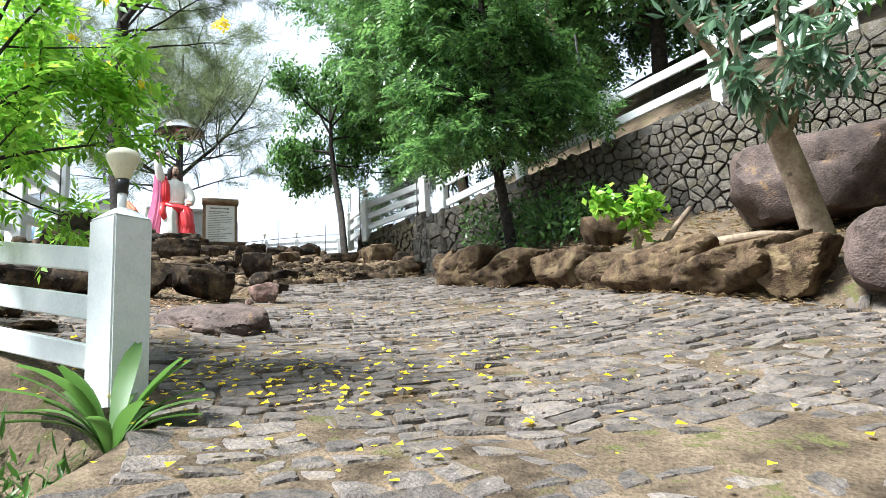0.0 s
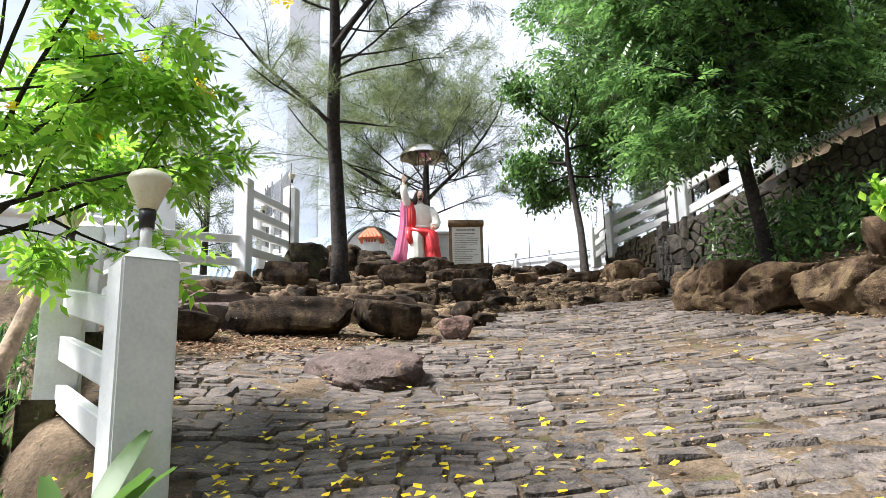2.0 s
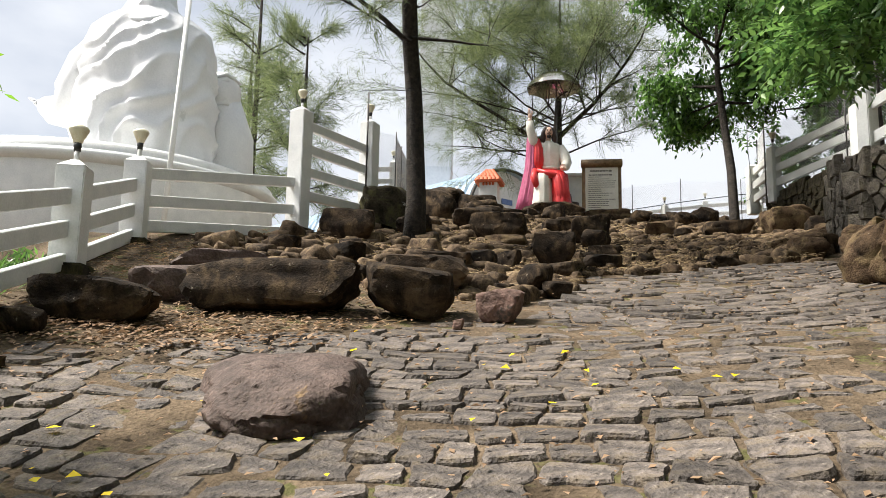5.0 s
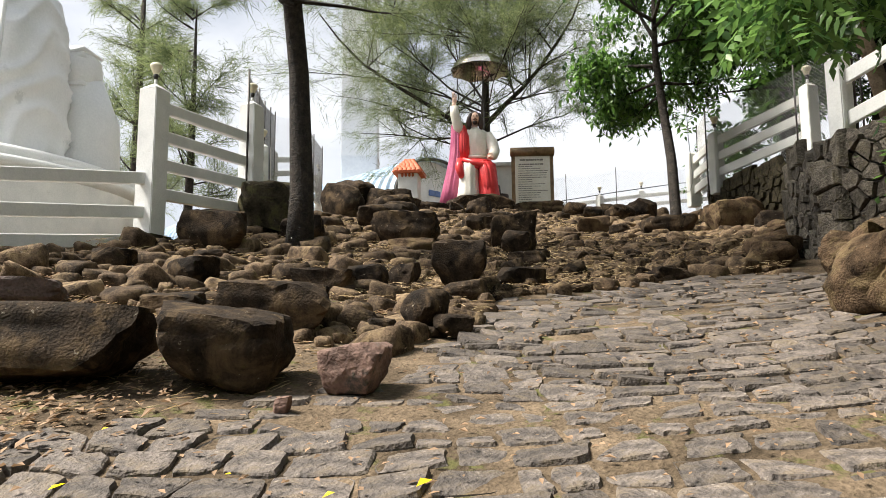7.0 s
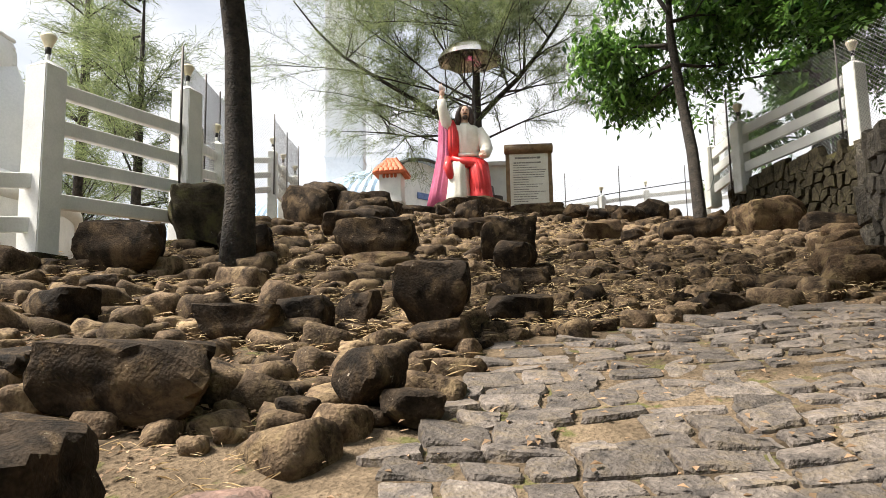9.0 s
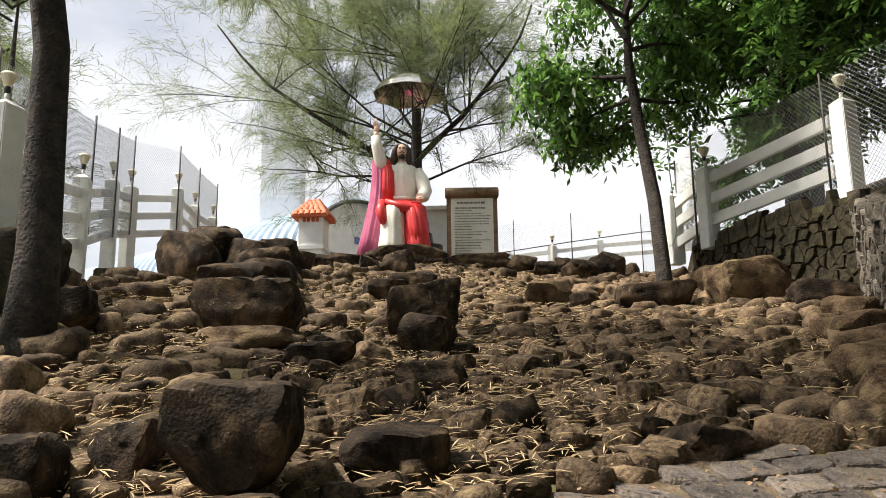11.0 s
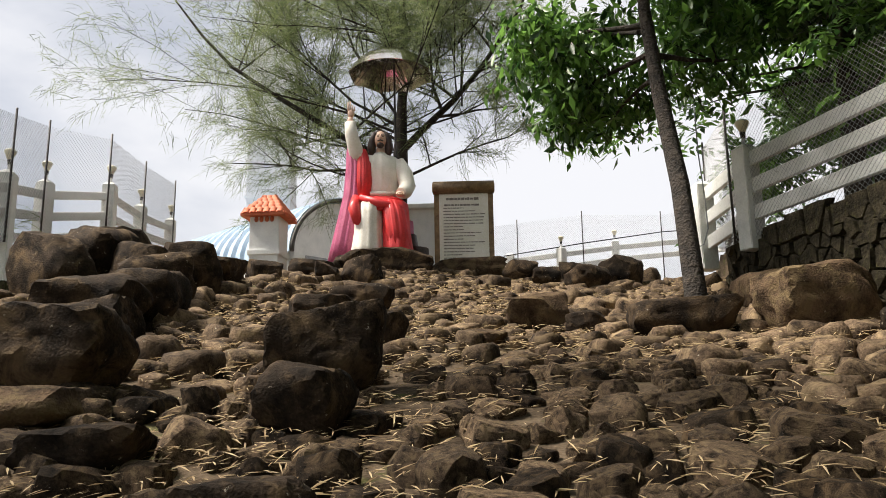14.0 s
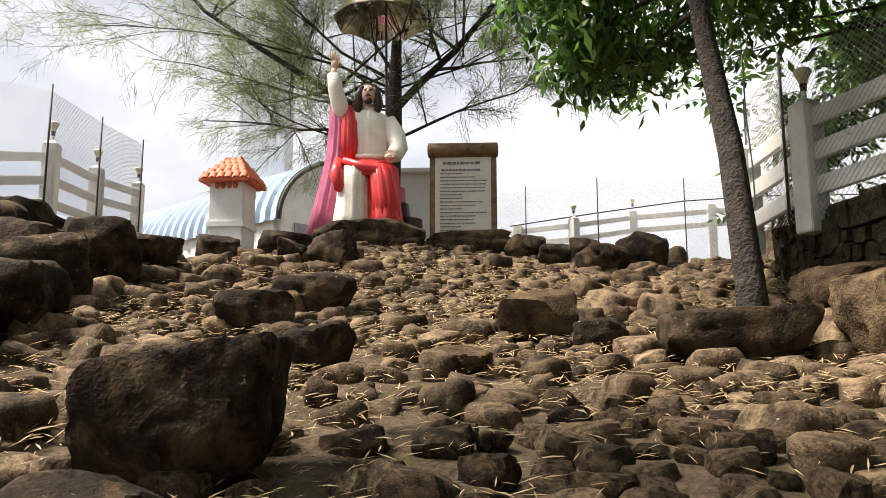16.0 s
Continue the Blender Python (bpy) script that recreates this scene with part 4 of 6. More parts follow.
bm = bmesh.new()
L0, half, base, rise = 22.0, 2.35, 2.6, 1.9
for d0, d1 in ((0.0, 0.18), (L0 - 0.2, L0)):
    fr = [bm.verts.new(ay * u + ax * d0 + Vector((0, 0, base + v))) for u, v in arch(half, rise)]
    bk = [bm.verts.new(ay * u + ax * d1 + Vector((0, 0, base + v))) for u, v in arch(half, rise)]
    fr += [bm.verts.new(ay * -half + ax * d0), bm.verts.new(ay * half + ax * d0)]
    bk += [bm.verts.new(ay * -half + ax * d1), bm.verts.new(ay * half + ax * d1)]
    bm.faces.new(fr)
    bm.faces.new(bk[::-1])
    for i in range(len(fr)):
        j = (i + 1) % len(fr)
        bm.faces.new((fr[i], bk[i], bk[j], fr[j]))
for sg in (-1, 1):
    vs = [ay * sg * half, ay * sg * half + ax * L0, ay * sg * half + ax * L0 + Vector((0, 0, base)), ay * sg * half + Vector((0, 0, base))]
    a = [bm.verts.new(v) for v in vs]
    b = [bm.verts.new(v - ay * sg * 0.18) for v in vs]
    bm.faces.new(a)
    bm.faces.new(b[::-1])
    for i in range(4):
        bm.faces.new((a[i], b[i], b[(i + 1) % 4], a[(i + 1) % 4]))
bmesh.ops.recalc_face_normals(bm, faces=bm.faces)
part("wall", bm, PAINT, hall)
bm = bmesh.new()
rows = []
ns = int(L0 / 0.09)
for k in range(ns + 1):
    d = -0.35 + (L0 + 0.7) * k / ns
    ridge = 0.05 if k % 6 in (0, 1) else 0.0
    rows.append([bm.verts.new(ay * (u * (1.06 + ridge)) + ax * d + Vector((0, 0, base + v * (1.07 + ridge) - 0.12))) for u, v in arch(half, rise, 20)])
for k in range(ns):
    for i in range(20):
        bm.faces.new((rows[k][i], rows[k][i + 1], rows[k + 1][i + 1], rows[k + 1][i]))
roofob = part("roof", bm, BLUESHEET, hall, "pale blue ribbed sheet roof")
sol = roofob.modifiers.new("thickness", "SOLIDIFY")
sol.thickness = 0.03
bm = bmesh.new()
tube(bm, [(ay * u * 1.08 - ax * 0.38 + Vector((0, 0, base + v * 1.08 - 0.12))) for u, v in arch(half, rise, 24)], [0.07] * 25, 8)
part("verge", bm, RUST, hall, "dark roof edge")
bm = bmesh.new()
box(bm, (0, 0, 0), (1.5, 0.05, 0.8), 0.01, Matrix.Translation(ay * -1.0 - ax * 0.03 + Vector((0, 0, 2.1))) @ Matrix.Rotation(math.atan2(ay.y, ay.x), 4, "Z"))
part("window", bm, GLASS_GREY, hall, "grey louvred window")
bm = bmesh.new()
box(bm, (0, 0, 0), (0.7, 0.05, 0.26), 0.01, Matrix.Translation(ay * 0.1 - ax * 0.03 + Vector((0, 0, 3.1))) @ Matrix.Rotation(math.atan2(ay.y, ay.x), 4, "Z"))
part("name_plate", bm, surface("blue_sign", (0.08, 0.14, 0.34), (0.14, 0.22, 0.45), 0.5, 8, 0, 40), hall, "small blue sign plate")
annex = group_root("annex", Matrix.Translation((-12.2, 35.0, 7.4)) @ Matrix.Rotation(math.radians(24), 4, "Z"), "plain white flat-roofed building behind the statue", "building")
bm = bmesh.new()
box(bm, (0, 0, 1.5), (2.6, 2.0, 3.0), 0.02)
part("wall", bm, PAINT, annex)
bm = bmesh.new()
box(bm, (0.15, 0, 3.06), (3.1, 2.4, 0.12), 0.02)
part("roof", bm, PAINT, annex)
bm = bmesh.new()
box(bm, (0, 0, 12.0), (1.9, 1.9, 34.0), 0.05)
for k in range(9):
    box(bm, (0, 0, 3 + k * 3.0), (1.98, 1.98, 0.12), 0.0)
tw = part("tower", bm, GREYTOWER)
tw.matrix_basis = Matrix.Translation((-23.3, 42.2, 5.0)) @ Matrix.Rotation(math.radians(28), 4, "Z")
tagged(tw, "tall pale square concrete tower behind the trees", "tower")


# ---- trees and shrubs ----
def grow(bm, p, d, length, r, depth, rng, tips, droop=0.0, wander=0.25, kids=(3, 5), shrink=0.62, spread=0.9, first=0.35):
    """One limb and the limbs that leave it; tips gathers (point, way, level)."""
    n = 6 if depth > 1 else 4
    pts, radii = [p.copy()], [r]
    cur, way = p.copy(), d.normalized()
    for i in range(n):
        way = (way + Vector((rng.uniform(-1, 1), rng.uniform(-1, 1), rng.uniform(-0.7, 0.9) - droop)) * wander * 0.5).normalized()
        cur = cur + way * (length / n)
        pts.append(cur.copy())
        radii.append(max(r * (1 - 0.75 * (i + 1) / n), 0.003))
    tube(bm, pts, radii, 7 if r > 0.05 else 4, False)
    if depth <= 1:
        for q in pts[1:]:
            tips.append((q, way.copy(), depth))
    else:
        tips.append((pts[-1], way.copy(), depth))
    if depth <= 0:
        return
    for c in range(rng.randint(*kids)):
        f = rng.uniform(first, 1.0)
        i = min(int(f * n), n - 1)
        q = pts[i].lerp(pts[i + 1], f * n - i)
        side_v = Vector((rng.uniform(-1, 1), rng.uniform(-1, 1), rng.uniform(-0.5, 0.8))).normalized()
        nd = (way * (1 - spread * 0.5) + side_v * spread).normalized()
        grow(bm, q, nd, length * shrink * rng.uniform(0.75, 1.15), radii[i] * 0.55, depth - 1, rng, tips, droop, wander, kids, shrink, spread, first)


def leaves(name, centres, per, size, spread, rs, material, slim=0.45, hang=0.3):
    """Many single leaves, each a folded blade, strewn round the centres."""
    C = np.repeat(np.array(centres)[:, :3], per, axis=0)
    n = len(C)
    C = C + rs.normal(0, spread, (n, 3))
    way = rs.normal(0, 1, (n, 3))
    way[:, 2] -= hang * 1.5
    way /= np.linalg.norm(way, axis=1)[:, None]
    s = rs.normal(0, 1, (n, 3))
    s[:, 2] *= 0.4
    s -= way * np.sum(s * way, 1)[:, None]
    s /= np.linalg.norm(s, axis=1)[:, None]
    up = np.cross(way, s)
    L = size * rs.uniform(0.65, 1.25, n)[:, None]
    w = L * slim * 0.5
    V = np.stack([C, C + way * L * 0.45 + s * w + up * w * 0.35, C + way * L, C + way * L * 0.45 - s * w + up * w * 0.35], 1).reshape(-1, 3)
    k = np.arange(n)[:, None] * 4
    Fs = np.concatenate([k + np.array([[0, 1, 2]]), k + np.array([[0, 2, 3]])], 0)
    return arrays(name, V, Fs, material)


def strands(name, centres, per, length, spread, rs, material, width=0.006):
    """Drooping needle strands that fan out along their twigs, as on a she-oak."""
    T = np.repeat(np.array(centres), per, axis=0)
    n = len(T)
    way = T[:, 3:] * 0.9 + rs.normal(0, 0.42, (n, 3))
    way[:, 2] += rs.uniform(-0.35, 0.25, n)
    way /= np.linalg.norm(way, axis=1)[:, None]
    C = T[:, :3] + rs.normal(0, spread, (n, 3)) + T[:, 3:] * rs.uniform(-0.25, 0.15, n)[:, None]
    L = length * rs.uniform(0.5, 1.3, n)[:, None]
    s = np.cross(way, rs.normal(0, 1, (n, 3)))
    s /= np.linalg.norm(s, axis=1)[:, None]
    s *= width
    M = C + way * L * 0.55
    E = C + way * L
    M[:, 2] -= (L * 0.05)[:, 0]
    E[:, 2] -= (L * 0.28)[:, 0]
    V = np.stack([C - s, C + s, M + s * 0.8, M - s * 0.8, E], 1).reshape(-1, 3)
    k = np.arange(n)[:, None] * 5
    Fs = np.concatenate([k + np.array([[0, 1, 2]]), k + np.array([[0, 2, 3]]), k + np.array([[3, 2, 4]])], 0)
    return arrays(name, V, Fs, material)


def fronds(name, centres, per, length, spread, rs, material, pairs=6, slim=0.36, droop=0.5, blade=0.42):
    """Compound leaves: a drooping stalk with leaflets in pairs and one at its end."""
    T = np.repeat(np.array(centres), per, axis=0)
    n = len(T)
    C = T[:, :3] + rs.normal(0, spread, (n, 3))
    way = T[:, 3:] * 0.6 + rs.normal(0, 0.7, (n, 3))
    way[:, 2] = way[:, 2] * 0.6 - rs.uniform(-0.1, droop, n)
    way /= np.linalg.norm(way, axis=1)[:, None]
    s = np.cross(way, np.array([[0, 0, 1.0]]) + rs.normal(0, 0.35, (n, 3)))
    s /= np.linalg.norm(s, axis=1)[:, None]
    up = np.cross(s, way)
    L = length * rs.uniform(0.6, 1.25, n)[:, None]
    out = []
    for j in range(pairs + 1):
        f = (j + 0.8) / (pairs + 0.8)
        B = C + way * L * f - up * L * (0.30 * f * f)
        for sg in ((0,) if j == pairs else (-1, 1)):
            d = s * sg * 0.86 + way * (0.5 if sg else 1.0) - up * (0.18 + 0.4 * f) + rs.normal(0, 0.10, (n, 3))
            d /= np.linalg.norm(d, axis=1)[:, None]
            w = np.cross(d, up)
            w /= np.linalg.norm(w, axis=1)[:, None]
            ln = L * blade * (1 - 0.45 * abs(f - 0.5))
            w = w * ln * slim * 0.5
            lift = up * ln * 0.05
            out.append(np.stack([B, B + d * ln * 0.42 + w + lift, B + d * ln, B + d * ln * 0.42 - w + lift], 1))
    V = np.concatenate(out).reshape(-1, 3)
    k = np.arange(len(V) // 4)[:, None] * 4
    Fs = np.concatenate([k + np.array([[0, 1, 2]]), k + np.array([[0, 2, 3]])], 0)
    return arrays(name, V, Fs, material)


def tree(name, trunk, radii, limbs, label, bark, leaf_fn, seed, depth=2, grp="trees", category="tree", **kw):
    """A trunk along points, limbs (start, way, length, radius), and a crown from leaf_fn(points)."""
    rng = random.Random(seed)
    root = group_root(name, Matrix.Identity(4), label, category, grp)
    bm = bmesh.new()
    tube(bm, trunk, radii, 14, True, 0, 0.06, rng)
    part("trunk", bm, bark, root)
    tips = []
    for p, d, length, r in limbs:
        bm = bmesh.new()
        grow(bm, Vector(p), Vector(d), length, r, depth, rng, tips, **kw)
        part("limb", bm, bark, root)
    part("crown", leaf_fn([tuple(t[0]) + tuple(t[1]) for t in tips]), None, root)
    return root


def around(p, dirs, length, r, rng, jitter=0.25):
    return [(p, (d[0] + rng.uniform(-jitter, jitter), d[1] + rng.uniform(-jitter, jitter), d[2]), length * rng.uniform(0.8, 1.15), r) for d in dirs]


rs = np.random.RandomState(4)
rng = random.Random(5)
# she-oak beside the path
limbs = []
for k in range(26):
    z = rng.uniform(8.4, 15.5)
    a = rng.uniform(0, 6.283)
    f = (z - 5) / 10
    limbs.append(((-7.25 + 0.55 * f, 16.65 - 0.9 * f, z), (math.cos(a), math.sin(a), rng.uniform(0.2, 0.75)), rng.uniform(2.0, 3.8), 0.035))
limbs.append(((-7.25, 16.5, 8.5), (-1.5, -1.6, 1.6), 3.6, 0.055))
limbs.append(((-6.7, 15.6, 9.8), (1.0, 0.1, 1.2), 4.0, 0.08))
FEATHER = dict(wander=0.28, kids=(5, 7), shrink=0.36, spread=0.75, first=0.3, droop=0.05)
tree("she_oak", [(-7.1, 16.65, 4.6), (-7.12, 16.7, 5.6), (-7.25, 16.75, 7.5), (-7.2, 16.5, 8.5), (-6.75, 15.75, 9.85), (-6.65, 15.5, 11.5), (-6.6, 15.3, 13.5), (-6.5, 15.2, 16)], [0.23, 0.175, 0.15, 0.142, 0.122, 0.10, 0.065, 0.02], limbs, "tall she-oak with a dark straight trunk and wispy grey-green needles", BARK_DARK, lambda c: strands("crown", c, 12, 0.28, 0.06, rs, NEEDLE, 0.0042), 7, 2, **FEATHER)
# she-oak behind the seated statue
limbs = [((-11.1, 31.9, 11.3), (2.2, 0.9, 2.1), 6.0, 0.10), ((-11.2, 31.9, 11.0), (-2.3, -0.9, 1.25), 7.5, 0.095), ((-11.1, 31.9, 10.6), (1.6, -0.3, 0.12), 3.6, 0.045), ((-11.1, 31.9, 10.8), (-1.5, 0.1, 0.15), 4.6, 0.05), ((-11.1, 31.9, 11.6), (-1.6, 0.3, 0.9), 6.0, 0.04), ((-11.1, 31.9, 10.5), (-1.6, -1.0, 0.0), 3.4, 0.035), ((-11.1, 31.9, 11.8), (-0.9, -0.45, 0.25), 8.0, 0.035), ((-11.1, 31.9, 12.0), (-0.9, -0.45, 0.55), 8.5, 0.04), ((-11.1, 31.9, 12.2), (-0.9, -0.4, 0.9), 7.5, 0.045), ((-11.1, 31.9, 11.4), (-0.9, -0.3, 0.05), 5.5, 0.035), ((-11.1, 31.9, 11.8), (0.85, 0.4, 0.3), 5.0, 0.035)]
for k in range(18):
    a = rng.uniform(0, 6.283)
    limbs.append(((-11.1, 31.9, rng.uniform(10.6, 15.5)), (math.cos(a), math.sin(a), rng.uniform(0.0, 0.9)), rng.uniform(4.0, 6.5), 0.028))
for k in range(13):
    a = rng.uniform(0, 6.283)
    limbs.append(((-11.3 + rng.uniform(-3.2, 2.2), 31.9 + rng.uniform(-0.9, 0.8), rng.uniform(11.6, 12.8)), (math.cos(a) * 0.12, math.sin(a) * 0.12, 1.0), rng.uniform(3.5, 5.5), 0.022))
tree("she_oak", [(-11.25, 32.0, 7.9), (-11.2, 32.0, 9.5), (-11.1, 31.9, 11.0), (-11.05, 31.9, 12.4), (-11.0, 31.95, 14.5), (-11.0, 32.0, 17.0)], [0.24, 0.21, 0.19, 0.13, 0.08, 0.03], limbs, "spreading she-oak with dark limbs and wispy needles behind the statue", BARK_DARK, lambda c: strands("crown", c, 9, 0.38, 0.09, rs, NEEDLE, 0.0052), 8, 2, **dict(FEATHER, wander=0.42, shrink=0.42, first=0.1, kids=(6, 8)))
# she-oaks past the white figure
for bx, by, bz, top, sd in ((-16.6, 21.6, 4.4, 15.5, 21), (-18.6, 23.2, 4.4, 14.0, 22), (-14.2, 21.2, 4.4, 12.0, 23)):
    limbs = []
    for k in range(22):
        z = rng.uniform(bz + 2.5, top)
        a = rng.uniform(0, 6.283)
        limbs.append(((bx, by, z), (math.cos(a), math.sin(a), rng.uniform(0.3, 1.0)), rng.uniform(1.0, 2.0) * (1.2 - 0.5 * (z - bz) / (top - bz)), 0.03))
    tree("she_oak", [(bx, by, bz - 0.3), (bx + 0.1, by, (bz + top) / 2), (bx, by + 0.1, top)], [0.14, 0.09, 0.02], limbs, "slender she-oak with feathery needles behind the white figure", BARK_DARK, lambda c: strands("crown", c, 20, 0.32, 0.09, rs, NEEDLE, 0.006), sd, 1, kids=(4, 6))
# dark-trunked broadleaf by the steep path
limbs = [((-3.5, 24.5, 9.2), (-1.0, 0.7, 0.15), 1.5, 0.045), ((-3.45, 24.6, 8.9), (-1.0, 1.2, 0.1), 1.5, 0.045), ((-3.5, 24.5, 9.5), (-0.7, 0.9, 0.7), 1.7, 0.05), ((-3.5, 24.4, 10.0), (0.9, 0.8, 0.5), 1.6, 0.05), ((-3.5, 24.4, 10.2), (-0.6, 0.3, 0.9), 1.8, 0.05), ((-3.5, 24.4, 10.4), (0.4, 0.6, 1.0), 1.8, 0.05), ((-3.4, 24.6, 9.2), (0.9, 1.5, 0.3), 1.6, 0.05), ((-3.5, 24.5, 9.6), (-1.0, 0.5, 0.25), 1.5, 0.05), ((-3.5, 24.4, 10.6), (-0.9, -0.6, 0.8), 1.6, 0.05), ((-3.5, 24.4, 10.6), (0.6, -0.4, 0.9), 1.6, 0.05)]
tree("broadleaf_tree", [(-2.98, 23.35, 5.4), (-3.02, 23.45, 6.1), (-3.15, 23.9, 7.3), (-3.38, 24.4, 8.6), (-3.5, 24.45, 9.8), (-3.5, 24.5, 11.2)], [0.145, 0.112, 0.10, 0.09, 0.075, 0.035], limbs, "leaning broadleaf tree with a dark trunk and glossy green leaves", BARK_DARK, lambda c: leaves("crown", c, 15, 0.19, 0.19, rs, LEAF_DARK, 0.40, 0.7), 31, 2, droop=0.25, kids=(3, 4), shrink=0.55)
# bushy tree in front of the rubble wall
limbs = []
for k in range(26):
    a = rng.uniform(0, 6.283)
    limbs.append(((1.05, 13.6, rng.uniform(5.6, 9.0)), (math.cos(a) - 0.35, math.sin(a) * 0.7 - 0.15, rng.uniform(0.1, 0.9)), rng.uniform(1.0, 1.9), 0.04))
tree("broadleaf_tree", [(1.3, 14.0, 3.7), (1.2, 13.9, 4.6), (1.05, 13.65, 5.6), (1.0, 13.5, 7.2), (0.9, 13.4, 9.2)], [0.12, 0.10, 0.09, 0.07, 0.03], limbs, "bushy tree with drooping compound green leaves before the stone wall", BARK_DARK, lambda c: fronds("crown", c, 3, 0.36, 0.13, rs, LEAF_DEEP, 5, 0.42, 0.6, 0.36), 32, 2, droop=0.2, kids=(3, 4))
limbs = []
for k in range(20):
    a = rng.uniform(0, 6.283)
    limbs.append(((-0.35, 20.4, rng.uniform(9.5, 13.3)), (math.cos(a) - 0.3, math.sin(a) * 0.8 - 0.2, rng.uniform(0.0, 0.8)), rng.uniform(1.3, 2.4), 0.04))
tree("broadleaf_tree", [(0.9, 21.5, 6.0), (0.5, 21.2, 8.0), (-0.2, 20.7, 10.0), (-0.5, 20.4, 13.5)], [0.14, 0.12, 0.09, 0.03], limbs, "leafy tree leaning out over the path", BARK_LIGHT, lambda c: fronds("crown", c, 4, 0.27, 0.16, rs, LEAF_DEEP, 5, 0.42, 0.6, 0.36), 33, 2, droop=0.2, kids=(3, 4))
# woods on the slope behind the fence; seeds 150-156 added unseen to block sky
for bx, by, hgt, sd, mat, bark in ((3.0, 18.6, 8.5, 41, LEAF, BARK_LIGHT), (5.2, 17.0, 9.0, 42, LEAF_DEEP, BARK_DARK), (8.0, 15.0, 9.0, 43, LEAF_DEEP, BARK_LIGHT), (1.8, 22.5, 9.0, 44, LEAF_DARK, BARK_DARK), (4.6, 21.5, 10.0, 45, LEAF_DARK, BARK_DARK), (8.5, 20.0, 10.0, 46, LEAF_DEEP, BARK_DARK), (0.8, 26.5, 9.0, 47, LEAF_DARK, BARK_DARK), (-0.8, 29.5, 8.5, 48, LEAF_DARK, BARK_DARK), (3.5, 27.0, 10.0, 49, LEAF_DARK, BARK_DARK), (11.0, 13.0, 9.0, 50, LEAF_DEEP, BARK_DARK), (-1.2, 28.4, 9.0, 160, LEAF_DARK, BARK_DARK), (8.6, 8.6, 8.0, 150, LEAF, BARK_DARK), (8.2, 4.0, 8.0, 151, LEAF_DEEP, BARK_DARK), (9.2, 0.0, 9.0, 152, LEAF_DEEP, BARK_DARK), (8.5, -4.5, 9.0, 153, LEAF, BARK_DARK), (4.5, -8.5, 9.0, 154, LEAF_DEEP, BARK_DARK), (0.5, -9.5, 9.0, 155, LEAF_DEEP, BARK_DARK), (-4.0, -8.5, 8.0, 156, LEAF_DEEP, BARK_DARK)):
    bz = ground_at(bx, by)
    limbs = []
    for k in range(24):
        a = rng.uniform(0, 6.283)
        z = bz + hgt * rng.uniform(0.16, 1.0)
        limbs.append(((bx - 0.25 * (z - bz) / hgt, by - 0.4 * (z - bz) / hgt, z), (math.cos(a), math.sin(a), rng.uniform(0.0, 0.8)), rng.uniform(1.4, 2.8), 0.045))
    tree("woodland_tree", [(bx, by, bz - 0.3), (bx + 0.1, by - 0.1, bz + hgt * 0.35), (bx - 0.2, by - 0.3, bz + hgt * 0.7), (bx - 0.3, by - 0.4, bz + hgt)], [0.2, 0.15, 0.1, 0.03], limbs, "dense dark green woodland tree on the slope, some added unseen to block sky", bark, lambda c: fronds("crown", c, 3, 0.50, 0.24, rs, mat, 4, 0.44, 0.5, 0.42), sd, 2, "woodland trees", droop=0.1, kids=(3, 4))
# pale forked tree standing bare before the woods
limbs = [((2.9, 18.2, 9.0), (-0.9, -0.5, 2.6), 4.5, 0.09), ((2.95, 18.3, 8.8), (0.3, -0.2, 2.6), 4.5, 0.08), ((2.6, 17.9, 9.8), (-1.5, -0.3, 0.9), 1.8, 0.04)]
tree("bare_tree", [(3.2, 18.7, 6.2), (3.1, 18.5, 7.6), (2.95, 18.3, 8.9)], [0.17, 0.14, 0.12], limbs, "pale grey forked trunk with thin bare branches", BARK_LIGHT, lambda c: leaves("crown", c, 3, 0.12, 0.2, rs, LEAF), 55, 2, wander=0.2, kids=(2, 3), spread=0.6)
# mango-like tree on the bank
limbs = [((3.75, 8.85, 4.85), (-0.95, -0.25, 1.25), 1.9, 0.085), ((3.9, 8.9, 4.7), (-0.45, 0.05, 1.5), 1.9, 0.085), ((4.1, 9.0, 4.4), (0.15, -0.45, 1.2), 1.8, 0.075), ((4.2, 9.1, 4.3), (0.65, -0.3, 1.3), 1.8, 0.07), ((4.0, 8.85, 4.6), (0.35, -0.7, 0.35), 0.9, 0.03), ((4.0, 8.85, 4.6), (-0.5, -0.6, 0.1), 0.8, 0.03)]
tree("bank_tree", [(4.72, 9.5, 2.75), (4.62, 9.42, 3.2), (4.4, 9.22, 3.75), (4.16, 9.05, 4.3), (3.75, 8.85, 4.9)], [0.24, 0.185, 0.165, 0.16, 0.13], limbs, "pale-barked forked tree with long grey-green leaves on the bank", BARK_LIGHT, lambda c: leaves("crown", c, 9, 0.34, 0.07, rs, LEAF_PALE, 0.24, 0.6), 56, 1, kids=(2, 3), wander=0.2, spread=0.7, first=0.5)
